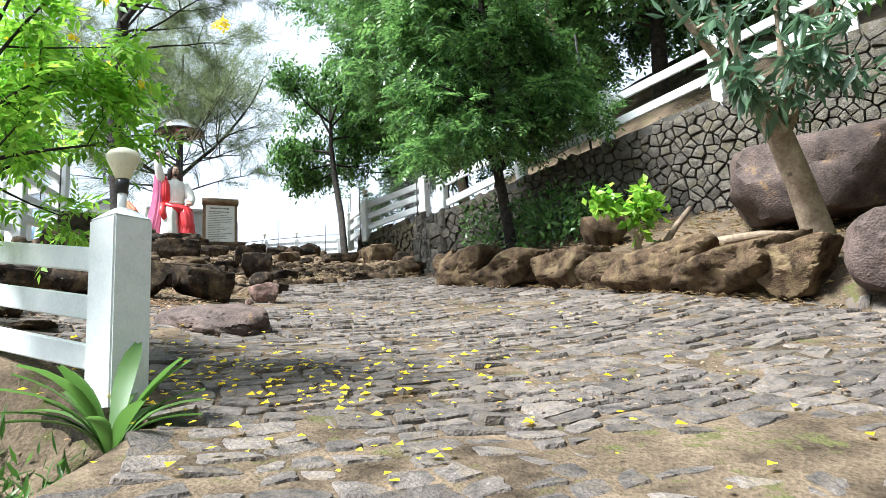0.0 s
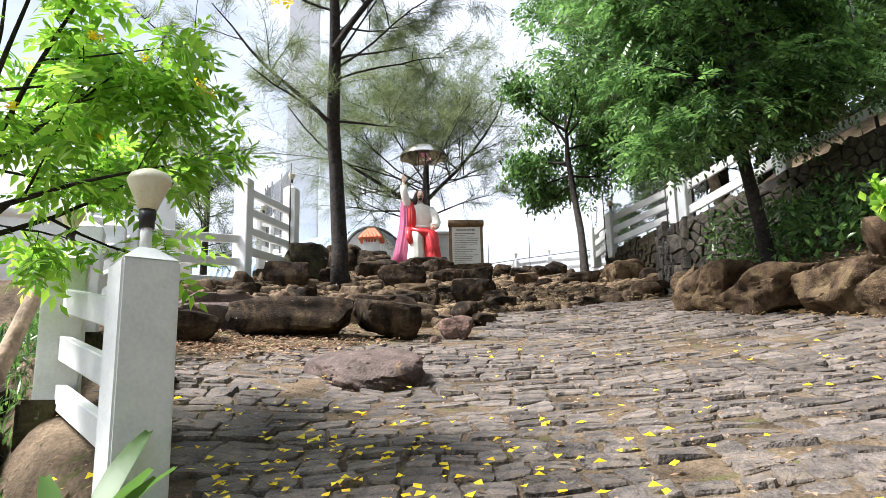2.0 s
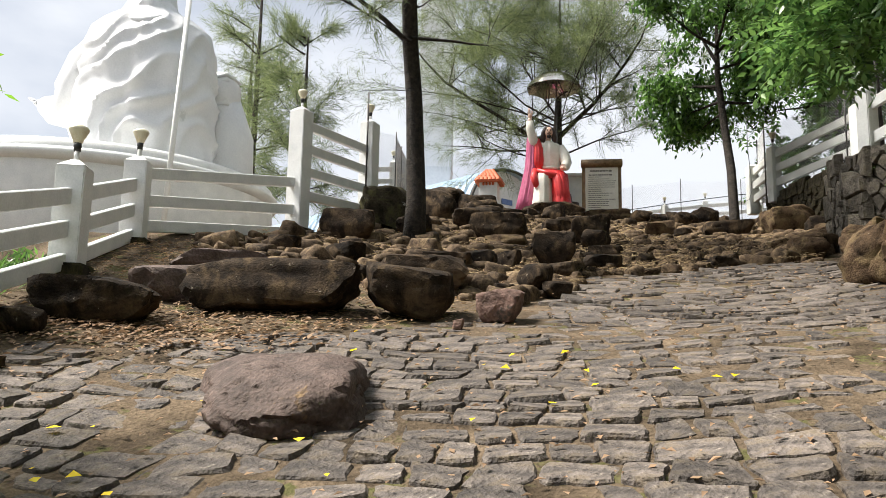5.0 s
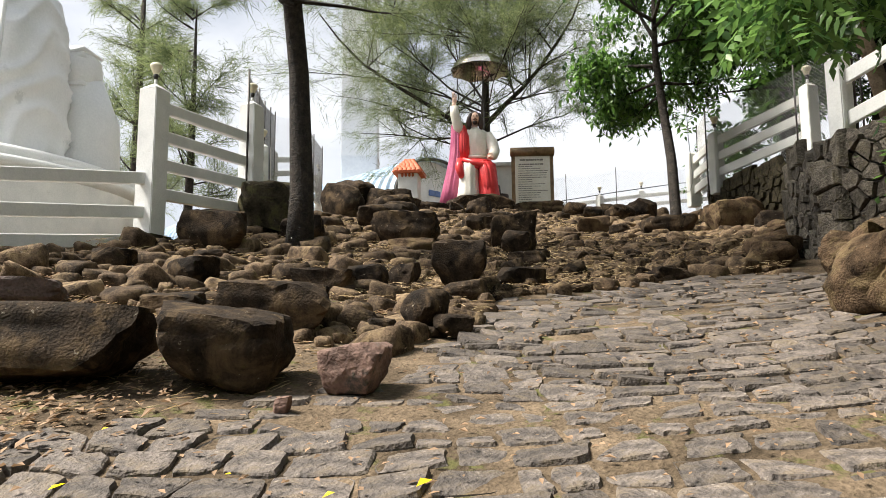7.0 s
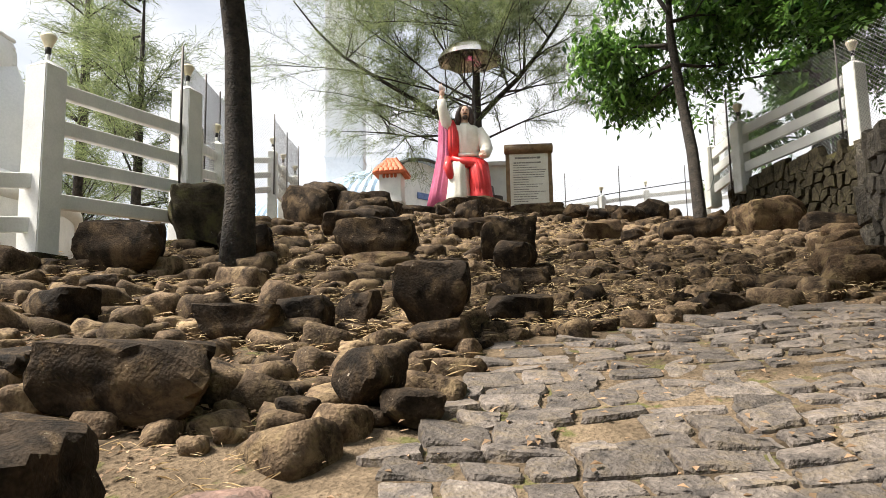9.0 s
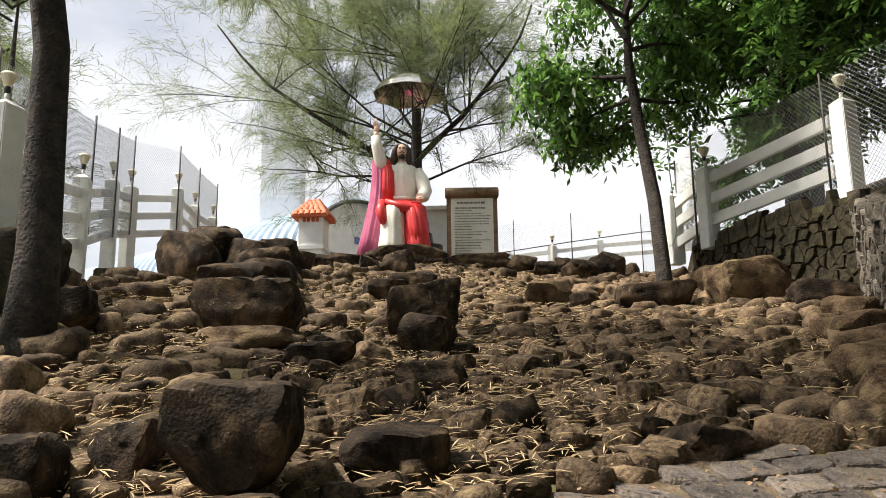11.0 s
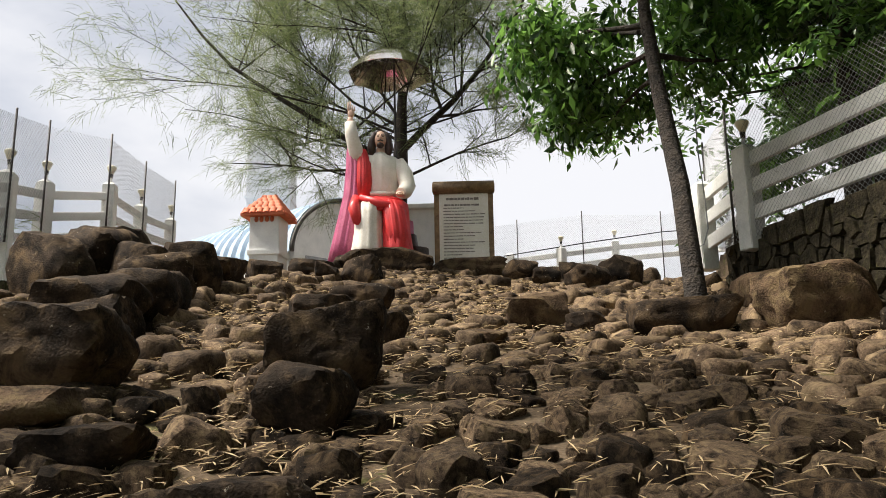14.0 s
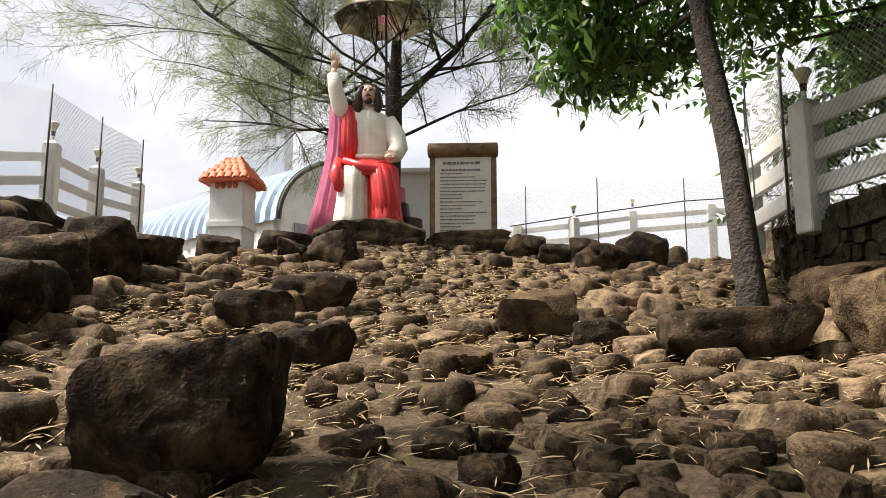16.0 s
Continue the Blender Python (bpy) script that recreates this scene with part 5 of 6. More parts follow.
# sapling with bright new leaves
sap = ground_at(2.85, 11.0)
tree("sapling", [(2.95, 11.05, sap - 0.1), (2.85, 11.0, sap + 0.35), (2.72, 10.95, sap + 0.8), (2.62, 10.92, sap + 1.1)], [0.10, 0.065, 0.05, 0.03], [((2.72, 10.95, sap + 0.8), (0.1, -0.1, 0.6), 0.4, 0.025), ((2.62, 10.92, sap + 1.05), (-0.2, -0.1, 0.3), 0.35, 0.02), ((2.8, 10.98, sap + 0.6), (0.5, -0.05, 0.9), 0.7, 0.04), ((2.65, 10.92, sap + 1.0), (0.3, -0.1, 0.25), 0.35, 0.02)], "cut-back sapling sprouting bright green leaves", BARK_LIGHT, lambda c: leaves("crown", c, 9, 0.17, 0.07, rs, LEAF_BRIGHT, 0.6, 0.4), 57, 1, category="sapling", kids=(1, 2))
# trumpet-flower shrub beside the first posts
limbs = [((-3.75, 5.2, 3.0), (0.75, -0.03, 1.15), 1.9, 0.035), ((-3.8, 5.2, 3.1), (0.8, 0.25, 0.75), 1.5, 0.03), ((-3.9, 5.3, 3.1), (0.35, 0.35, 1.0), 1.4, 0.03), ((-4.0, 5.3, 3.1), (-0.3, 0.1, 1.2), 1.7, 0.03), ((-3.8, 5.2, 3.0), (0.35, -0.5, 1.0), 1.5, 0.03), ((-3.8, 5.3, 3.1), (0.75, 0.3, 0.35), 1.3, 0.03), ((-3.9, 5.3, 3.3), (0.4, 0.15, 1.4), 1.8, 0.03), ((-3.8, 5.3, 3.3), (0.85, 0.1, 1.0), 1.9, 0.03), ((-4.0, 5.4, 2.9), (0.2, 0.5, 0.6), 1.1, 0.03), ((-3.95, 5.4, 3.0), (0.75, 1.2, 0.75), 1.5, 0.03)]
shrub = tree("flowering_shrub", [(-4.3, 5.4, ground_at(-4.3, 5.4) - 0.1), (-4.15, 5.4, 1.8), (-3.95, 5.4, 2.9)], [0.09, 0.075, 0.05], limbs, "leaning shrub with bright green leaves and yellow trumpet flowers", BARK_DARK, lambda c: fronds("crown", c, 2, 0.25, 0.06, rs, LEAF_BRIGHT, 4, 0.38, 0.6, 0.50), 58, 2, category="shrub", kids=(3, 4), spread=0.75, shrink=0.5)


def flower(x, y, z, s, seed):
    r = random.Random(seed)
    bm = bmesh.new()
    for k in range(5):
        c = Vector((r.uniform(-1, 1), r.uniform(-1, 1), r.uniform(-0.6, 0.6))) * s * 0.55
        m = Euler((r.uniform(-2, 2), r.uniform(-2, 2), r.uniform(0, 6))).to_matrix()
        for p in range(5):
            t = 2 * math.pi * p / 5
            tip = [(0, 0, -0.5), (0.28 * math.cos(t - 0.45), 0.28 * math.sin(t - 0.45), 0), (0.62 * math.cos(t - 0.4), 0.62 * math.sin(t - 0.4), 0.12), (0.75 * math.cos(t), 0.75 * math.sin(t), 0.05), (0.62 * math.cos(t + 0.4), 0.62 * math.sin(t + 0.4), 0.12), (0.28 * math.cos(t + 0.45), 0.28 * math.sin(t + 0.45), 0)]
            bm.faces.new([bm.verts.new(c + m @ (Vector(q) * s * 0.6)) for q in tip])
    ob = part("flower", bm, YELLOW, shrub, "cluster of yellow trumpet flowers")
    ob.matrix_basis = Matrix.Translation((x, y, z))


flower(-1.67, 5.72, 4.44, 0.11, 1)
flower(-2.34, 5.86, 4.01, 0.09, 2)
flower(-2.72, 5.75, 4.25, 0.05, 3)
flower(-3.05, 5.5, 4.05, 0.06, 4)
flower(-3.6, 6.15, 4.62, 0.11, 5)
flower(-2.95, 6.55, 4.5, 0.09, 6)
flower(-2.75, 6.45, 3.75, 0.06, 7)
flower(-3.3, 6.0, 3.9, 0.05, 8)
flower(-2.5, 5.5, 4.55, 0.06, 9)
flower(-2.6, 5.2, 4.1, 0.06, 10)
flower(-3.1, 5.15, 3.75, 0.06, 11)
flower(-2.05, 5.5, 4.75, 0.07, 12)


# ---- boulders ----
def rock_mesh(seed, sub=3, square=0.75, bumpy=0.10, cuts=5):
    """A broken boulder, 1 across each way, its foot at -0.5: the space within tilted planes, with worn edges and pits."""
    r = np.random.RandomState(seed)
    bm = bmesh.new()
    bmesh.ops.create_icosphere(bm, subdivisions=sub, radius=1.0)
    D = np.array([v.co[:] for v in bm.verts])
    block = np.array([(1, 0, 0), (-1, 0, 0), (0, 1, 0), (0, -1, 0), (0, 0, 1), (0, 0, -1)], float) + r.normal(0, 0.13, (6, 3))
    chips = r.normal(0, 1, (max(cuts, 0) + 7, 3))
    N = np.concatenate([block, chips])
    N /= np.linalg.norm(N, axis=1)[:, None]
    far = np.concatenate([r.uniform(0.72, 0.84, 6) + 0.22 * max(square - 0.6, 0), r.uniform(0.80 + 0.22 * (0.75 - square), 1.08, len(chips))])
    far[4] -= 0.06
    hold = 26.0 if square < 0.85 else 9.0
    near = np.clip(D @ N.T, 0.0, None) / far
    R = np.sum(near ** hold, axis=1) ** (-1.0 / hold)
    off = Vector(r.uniform(-50, 50, 3))
    for v, k in zip(bm.verts, R):
        d = v.co.copy()
        c = d * float(k)
        big = noise.noise(c * 1.5 + off) * bumpy * 0.9
        mid = noise.noise(c * 3.7 + off) * 0.04 - max(0.0, 0.12 - abs(noise.noise(c * 2.3 - off))) * 0.35
        small = noise.noise(c * 8.5 + off) * 0.024 + (noise.noise(c * 17 + off) * 0.015 if sub > 2 else 0)
        c += d * (big + mid + small)
        tuck = 1 - 0.20 * min(max(-0.15 - c.z, 0.0) / 0.6, 1.0)
        v.co = Vector((c.x * tuck, c.y * tuck, c.z)) * 0.5
    lo = [min(v.co[i] for v in bm.verts) for i in range(3)]
    hi = [max(v.co[i] for v in bm.verts) for i in range(3)]
    for v in bm.verts:
        v.co = Vector([(v.co[i] - (lo[i] + hi[i]) / 2) / (hi[i] - lo[i]) for i in range(3)])
    bm.normal_update()
    for e in bm.edges:
        if len(e.link_faces) == 2 and e.calc_face_angle() > 0.5:
            e.smooth = False
    return bm


def boulder(x, y, w, hgt, label, material=ROCK, deep=0.8, turn=0.0, seed=1, square=0.75, sink=0.12, sub=3, lift=0.0, grp="boulders", bumpy=0.10, cuts=5, tip=0.0):
    bm = rock_mesh(seed, max(sub, 4), square, bumpy, cuts)
    d = w * deep
    full = hgt * (1 + sink)
    for v in bm.verts:
        v.co = Vector((v.co.x * w, v.co.y * d, (v.co.z + 0.5) * full))
    ob = part("boulder", bm, material, None, "", True)
    ob.matrix_basis = Matrix.Translation((x, y, ground_at(x, y) - hgt * sink + lift)) @ Matrix.Rotation(math.radians(turn), 4, "Z") @ Matrix.Rotation(math.radians(tip), 4, "X")
    return tagged(ob, label, "boulder", grp)


DK = "dark weathered boulder on the rocky slope"
# beside the setts
boulder(-2.66, 8.82, 1.08, 0.27, "smooth purplish-brown boulder bedded in the paving", ROCK_SMOOTH, 1.3, 36, 14, 0.95, 0.95, 5, bumpy=0.12, tip=13)
boulder(-5.4, 9.35, 1.15, 0.36, "long low layered dark boulder", ROCK, 0.5, 34, 4, 0.6, 0.2, 4)
boulder(-5.5, 10.7, 1.5, 0.34, "smooth brown ledge of rock rising from the earth", ROCK_SMOOTH, 0.55, 38, 104, 0.8, 0.5, 4, bumpy=0.05)
boulder(-6.7, 11.9, 1.2, 0.2, "low brown ledge of rock in the earth", ROCK_SMOOTH, 0.6, 48, 103, 0.8, 0.6, 4, bumpy=0.05)
boulder(-4.65, 10.75, 1.65, 0.50, "long dark boulder with a flat worn top", ROCK, 0.42, 36, 105, 0.42, 0.15, 4, bumpy=0.06, cuts=3)
boulder(-3.55, 11.4, 0.88, 0.56, "square flat-topped dark boulder", ROCK, 0.75, 30, 106, 0.35, 0.1, 4, bumpy=0.05, cuts=2)
boulder(-2.72, 11.65, 0.47, 0.31, "small pinkish broken block of stone", ROCK_PINK, 0.8, 20, 107, 0.36, 0.06, 3, cuts=7)
boulder(-2.84, 11.15, 0.11, 0.10, "fist-sized pale broken stone", ROCK_PINK, 0.9, 10, 8, 0.6, 0.1, 2)
boulder(-4.2, 12.75, 1.02, 0.44, "wide flat-topped dark boulder", ROCK, 0.6, 20, 109, 0.4, 0.1, 4, bumpy=0.06, cuts=3)
boulder(-3.19, 13.4, 0.41, 0.36, "round dark boulder on the earth path", ROCK, 0.9, 0, 10, 0.95, 0.08, 3)
boulder(-2.89, 13.35, 0.33, 0.18, DK, ROCK, 0.8, 40, 11, 0.8, 0.2)
boulder(-3.4, 13.05, 0.24, 0.16, DK, ROCK, 0.8, 10, 12, 0.8, 0.2)
boulder(-3.55, 14.85, 0.55, 0.22, DK, ROCK, 0.8, 15, 14, 0.85, 0.2)
boulder(-3.68, 15.1, 0.60, 0.50, "black upright boulder perched on another stone", ROCK, 0.85, 15, 13, 0.6, 0.02, 4, 0.12)
boulder(-4.98, 14.4, 0.70, 0.28, DK, ROCK, 0.6, 25, 15, 0.6, 0.15)
boulder(-4.65, 14.75, 0.45, 0.33, DK, ROCK, 0.8, 25, 16, 0.5, 0.15)
boulder(-4.5, 15.3, 0.37, 0.30, DK, ROCK, 0.8, 5, 17, 0.8, 0.15)
boulder(-7.7, 15.6, 1.0, 0.62, "angular stack of dark boulder beneath the tall post", ROCK, 0.7, 20, 18, 0.5, 0.15, 4)
boulder(-8.3, 17.35, 1.0, 0.85, "big mossy dark block under the fence post", CONCRETE, 0.8, 40, 19, 0.4, 0.1, 3, 0.1)
boulder(-7.6, 17.35, 0.72, 0.46, "dark boulder speckled with pale lichen", ROCK, 0.7, 20, 20, 0.75, 0.1)
boulder(-9.3, 20.9, 0.85, 0.78, DK, ROCK, 0.8, 0, 21, 0.8, 0.1)
boulder(-8.9, 21.7, 0.75, 0.72, "tall rounded dark boulder on the slope", ROCK, 0.8, 0, 22, 0.75, 0.1)
boulder(-6.5, 18.7, 1.12, 0.6, "broad black boulder with a shadowed face", ROCK, 0.7, 15, 23, 0.6, 0.1, 4)
boulder(-8.3, 20.6, 0.8, 0.45, DK, ROCK, 0.8, 15, 24, 0.6, 0.1)
boulder(-5.05, 19.85, 0.88, 0.66, "big angular dark boulder with a leaning top", ROCK, 0.8, 35, 227, 0.74, 0.12, 5, cuts=1, bumpy=0.07)
boulder(-4.58, 18.92, 0.54, 0.44, "black angular boulder on the slope", ROCK, 0.85, 10, 26, 0.5, 0.08, 4)
boulder(-3.95, 17.7, 0.5, 0.24, DK, ROCK, 0.8, 10, 27, 0.7, 0.15)
boulder(-4.75, 23.6, 0.72, 0.46, "brown mossy upright boulder", ROCK_BANK, 0.8, 10, 28, 0.6, 0.1)
boulder(-4.15, 23.4, 0.45, 0.26, DK, ROCK, 0.8, 10, 29, 0.6, 0.1)
boulder(-3.15, 23.2, 1.05, 0.42, "squared dark stone block at the tree foot", ROCK, 0.75, 24, 30, 0.2, 0.15, 4, bumpy=0.03, cuts=-4)
boulder(-1.9, 23.55, 1.15, 0.66, "big brown boulder with a shadowed underside", ROCK_BANK, 0.7, 35, 131, 0.5, 0.08, 4, bumpy=0.16, cuts=9)
boulder(-1.1, 22.4, 0.75, 0.38, DK, ROCK, 0.8, 30, 32, 0.7, 0.1)
boulder(-2.3, 25.0, 0.9, 0.5, DK, ROCK_BANK, 0.8, 30, 33, 0.7, 0.1)
# crest
for x, y, w, hh, sd in ((-7.35, 30.3, 0.72, 0.5, 34), (-6.35, 30.6, 0.62, 0.48, 35), (-5.1, 29.6, 0.85, 0.62, 36), (-6.6, 29.6, 0.72, 0.42, 37), (-5.6, 28.7, 0.8, 0.52, 38)):
    boulder(x, y, w, hh, "rounded dark boulder on the crest", ROCK, 0.8, sd * 37, sd, 0.8, 0.1, grp="crest boulders")
for x, y, w, hh, sd in ((-8.65, 26.1, 0.68, 0.52, 39), (-10.1, 25.4, 0.62, 0.42, 40), (-11.0, 25.1, 0.7, 0.45, 41), (-9.2, 25.9, 0.5, 0.36, 42), (-11.9, 24.2, 0.72, 0.55, 43), (-9.4, 23.4, 0.93, 0.5, 44)):
    boulder(x, y, w, hh, "rounded dark boulder near the crest", ROCK, 0.8, sd * 37, sd, 0.75, 0.1, grp="crest boulders")
boulder(-10.25, 29.55, 2.2, 0.56, "long flat dark plinth boulder under the painted statue", ROCK, 0.62, 28, 45, 0.35, 0.35, 4, bumpy=0.06)
boulder(-11.4, 28.6, 1.0, 0.55, "low dark boulder beside the statue plinth", ROCK, 0.7, 28, 46, 0.5, 0.2)
boulder(-9.0, 31.3, 1.9, 0.42, "low flat stone base under the lettered board", ROCK_BANK, 0.5, 24, 47, 0.35, 0.4)
# left of the path, higher up
boulder(-7.95, 20.25, 1.0, 0.6, "broad grey-topped boulder on the slope", ROCK, 0.75, 20, 48, 0.5, 0.1, 4)
boulder(-7.15, 19.55, 0.6, 0.36, DK, ROCK, 0.75, 20, 49, 0.6, 0.1)
boulder(-9.55, 21.6, 0.9, 0.85, "dark boulder in a row along the fence", ROCK, 0.8, 20, 50, 0.8, 0.1)
boulder(-8.55, 21.6, 0.85, 0.66, DK, ROCK, 0.75, 50, 51, 0.7, 0.1)
boulder(-10.1, 22.4, 0.95, 0.85, "black boulder in a row along the fence", ROCK, 0.8, 20, 80, 0.7, 0.1)
boulder(-7.9, 20.9, 0.75, 0.6, DK, ROCK, 0.8, 35, 81, 0.7, 0.1)
boulder(-9.0, 22.6, 0.8, 0.7, DK, ROCK, 0.8, 65, 82, 0.7, 0.1)
boulder(-10.9, 23.6, 0.8, 0.75, DK, ROCK, 0.8, 65, 83, 0.7, 0.1)
boulder(-7.4, 19.9, 0.6, 0.45, DK, ROCK, 0.8, 15, 84, 0.7, 0.1)
boulder(-6.95, 22.5, 0.72, 0.34, DK, ROCK, 0.75, 50, 52, 0.7, 0.1)
boulder(-6.95, 23.4, 0.82, 0.42, DK, ROCK, 0.75, 10, 53, 0.7, 0.1)
boulder(-5.72, 21.75, 0.5, 0.36, DK, ROCK, 0.85, 10, 54, 0.9, 0.1)
boulder(-4.88, 22.25, 0.5, 0.2, "flat angular brown stone", ROCK_BANK, 0.8, 10, 55, 0.6, 0.2)
boulder(-6.05, 18.2, 0.8, 0.24, "flat brown boulder on the slope", ROCK_BANK, 0.8, 10, 56, 0.8, 0.2)
boulder(-5.1, 17.9, 0.62, 0.26, DK, ROCK, 0.8, 30, 57, 0.8, 0.2)
boulder(-6.95, 14.75, 0.5, 0.2, DK, ROCK, 0.7, 30, 58, 0.7, 0.2)
boulder(-3.3, 15.85, 0.56, 0.28, DK, ROCK, 0.7, 30, 59, 0.7, 0.2)
boulder(-1.85, 16.7, 0.4, 0.16, DK, ROCK, 0.7, 30, 60, 0.6, 0.2)
# bank on the right
for x, y, w, hh, sd, tn in ((0.05, 15.35, 0.6, 0.6, 61, 60), (0.35, 14.35, 1.15, 0.68, 62, -55), (1.15, 13.1, 1.2, 0.62, 63, -60), (1.85, 12.15, 0.95, 0.58, 64, -55), (2.4, 11.25, 0.85, 0.58, 65, -50), (2.98, 10.45, 1.2, 0.62, 66, -55), (3.5, 9.5, 1.15, 0.70, 67, -58), (3.95, 8.75, 0.8, 0.58, 68, -60)):
    boulder(x + 0.14, y + 0.12, w * 1.42, hh * 0.95, "moss-stained brown boulder edging the raised bank", ROCK_BANK, 0.66, tn, sd, 0.6, 0.25, 5, grp="bank boulders", bumpy=0.26, cuts=5)
boulder(4.62, 7.85, 1.05, 0.78, "large purplish boulder at the foot of the bank", ROCK_SMOOTH, 0.8, -50, 69, 0.7, 0.15, 4, grp="bank boulders")
boulder(4.95, 6.6, 1.3, 0.8, "large brown boulder at the foot of the bank", ROCK_BANK, 0.8, -60, 70, 0.7, 0.15, 4, grp="bank boulders")
boulder(5.35, 10.6, 2.5, 1.35, "huge overhanging brown boulder in front of the rubble wall", ROCK_SMOOTH, 0.7, -25, 71, 0.6, 0.0, 4, 0.02, cuts=7)
boulder(2.6, 12.3, 0.8, 0.6, "brown boulder half hidden behind the sapling", ROCK_BANK, 0.8, 20, 72, 0.7, 0.1)
# stones heaped along the foot of the rubble wall
for x, y, w, hh, sd in ((-0.95, 17.6, 0.8, 0.42, 311), (-0.98, 18.3, 0.9, 0.5, 312), (-0.9, 19.1, 0.8, 0.45, 313), (-0.95, 20.0, 0.9, 0.4, 314), (-0.9, 21.2, 0.8, 0.4, 315)):
    boulder(x + 0.12, y, w * 0.9, hh * 0.72, "brown stone heaped at the foot of the rubble wall", ROCK_BANK, 0.75, sd * 31, sd, 0.65, 0.3, bumpy=0.2)
# flat dark stones along the foot of the fence
for x, y, w, hh, sd in ((-4.05, 7.55, 0.5, 0.08, 301), (-4.6, 8.05, 0.34, 0.10, 304), (-5.3, 8.75, 0.4, 0.2, 306), (-6.42, 13.95, 0.64, 0.27, 307), (-5.4, 12.75, 0.6, 0.22, 308), (-7.3, 13.6, 0.5, 0.24, 309)):
    boulder(x, y, w, hh, "flat dark stone at the edge of the paving", ROCK, 0.75, sd * 31, sd, 0.55, 0.3)
# past the first fence
boulder(-4.6, 6.1, 1.0, 0.7, "dark boulder beyond the white fence", ROCK, 0.8, 20, 73, 0.7, 0.1)
boulder(-5.8, 7.0, 1.0, 0.7, "dark boulder below the white fence", ROCK, 0.8, 70, 75, 0.7, 0.1)


# ---- dead wood on the bank ----
def log(pts, r, label):
    bm = bmesh.new()
    pts = [(x, y, ground_at(x, y) + dz) for x, y, dz in pts]
    tube(bm, pts, [r * f for f in np.linspace(1, 0.6, len(pts))], 9, True, 0, 0.12, random.Random(3))
    tagged(part("log", bm, TIMBER), label, "log", "dead wood")


log([(2.2, 11.75, 0.07), (2.7, 11.5, 0.12), (3.2, 11.2, 0.1)], 0.07, "dry fallen branch on the bank")
log([(3.0, 11.0, 0.12), (3.4, 11.1, 0.3), (3.7, 11.3, 0.5)], 0.06, "dark leaning dead branch on the bank")
log([(3.7, 10.4, 0.1), (4.2, 10.1, 0.14), (4.7, 9.7, 0.1)], 0.07, "dry fallen branch on the bank")
log([(-4.6, 6.0, 0.3), (-4.45, 6.35, 0.75), (-4.3, 6.6, 1.1)], 0.09, "dry leaning log beyond the white fence")
log([(-4.9, 5.9, 0.5), (-4.3, 6.1, 0.45)], 0.06, "dry log lying beyond the white fence")


# ---- strap-leaved lily at the first post ----
lily = group_root("lily_clump", Matrix.Translation((-2.02, 4.72, ground_at(-2.02, 4.72))), "strap-leaved green lily clump at the foot of the post", "plant")
r9 = random.Random(9)
for k in range(24):
    a, L, wd, ben = r9.uniform(0, 6.283), r9.uniform(0.6, 1.05), r9.uniform(0.042, 0.064), r9.uniform(0.4, 1.1)
    bm = bmesh.new()
    rows = []
    for s in range(8):
        t = s / 7
        out, zz = L * (0.25 * t + ben * 0.55 * t * t), L * (t - 0.52 * ben * t * t)
        w = wd * math.sin(math.pi * (0.12 + 0.88 * (1 - t) ** 0.8)) + 0.003 * (1 - t)
        c, sn = math.cos(a), math.sin(a)
        rows.append([bm.verts.new((c * out - sn * e * w, sn * out + c * e * w, zz + (0.012 if e else 0))) for e in (-1, 0, 1)])
    for s in range(7):
        for e in range(2):
            bm.faces.new((rows[s][e], rows[s][e + 1], rows[s + 1][e + 1], rows[s + 1][e])).smooth = True
    part("leaf", bm, LEAF, lily)


# ---- litter on the ground ----
def litter(name, count, area, size, slim, material, rs_, lift=0.02, label="", density=None, curl=0.25):
    x0, x1, y0, y1 = area
    X, Y = rs_.uniform(x0, x1, count), rs_.uniform(y0, y1, count)
    if density is not None:
        keep = rs_.uniform(0, 1, count) < density(X, Y)
        X, Y = X[keep], Y[keep]
    n = len(X)
    Z = land(X, Y) + lift + rs_.uniform(0, 0.02, n)
    a = rs_.uniform(0, 6.283, n)
    d = np.stack([np.cos(a), np.sin(a), rs_.normal(0.24 * np.sin(a), 0.12)], 1)
    s = np.stack([-np.sin(a), np.cos(a), rs_.normal(0.24 * np.cos(a), 0.12)], 1)
    L = size * rs_.uniform(0.5, 1.4, n)[:, None]
    C = np.stack([X, Y, Z], 1)
    w = L * slim / 2
    M = C + np.array([[0, 0, 1.0]]) * L * curl * rs_.uniform(0, 1, n)[:, None]
    V = np.stack([C - d * L / 2, M + s * w, C + d * L / 2, M - s * w], 1).reshape(-1, 3)
    k = np.arange(n)[:, None] * 4
    Fs = np.concatenate([k + np.array([[0, 1, 2]]), k + np.array([[0, 2, 3]])], 0)
    ob = new(name, arrays(name, V, Fs, material))
    return tagged(ob, label, "litter", kind="stuff")


rl = np.random.RandomState(12)
wx, wy = rl.uniform(-8.0, -1.9, 3200), rl.uniform(1.5, 10.0, 3200)
keep = -side(LEFT, wx, wy) > 0.25
wz = land(wx, wy)
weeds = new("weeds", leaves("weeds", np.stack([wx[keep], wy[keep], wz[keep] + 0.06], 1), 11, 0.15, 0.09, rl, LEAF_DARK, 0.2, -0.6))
tagged(weeds, "low green weeds and grass below the white fence", "weeds", kind="stuff")
wx, wy = rl.uniform(0.2, 3.0, 260), rl.uniform(13.0, 16.2, 260)
keep = (-side(BANK, wx, wy) > 0.6) & (-side(WALL, wx, wy) < -0.15)
wz = land(wx, wy)
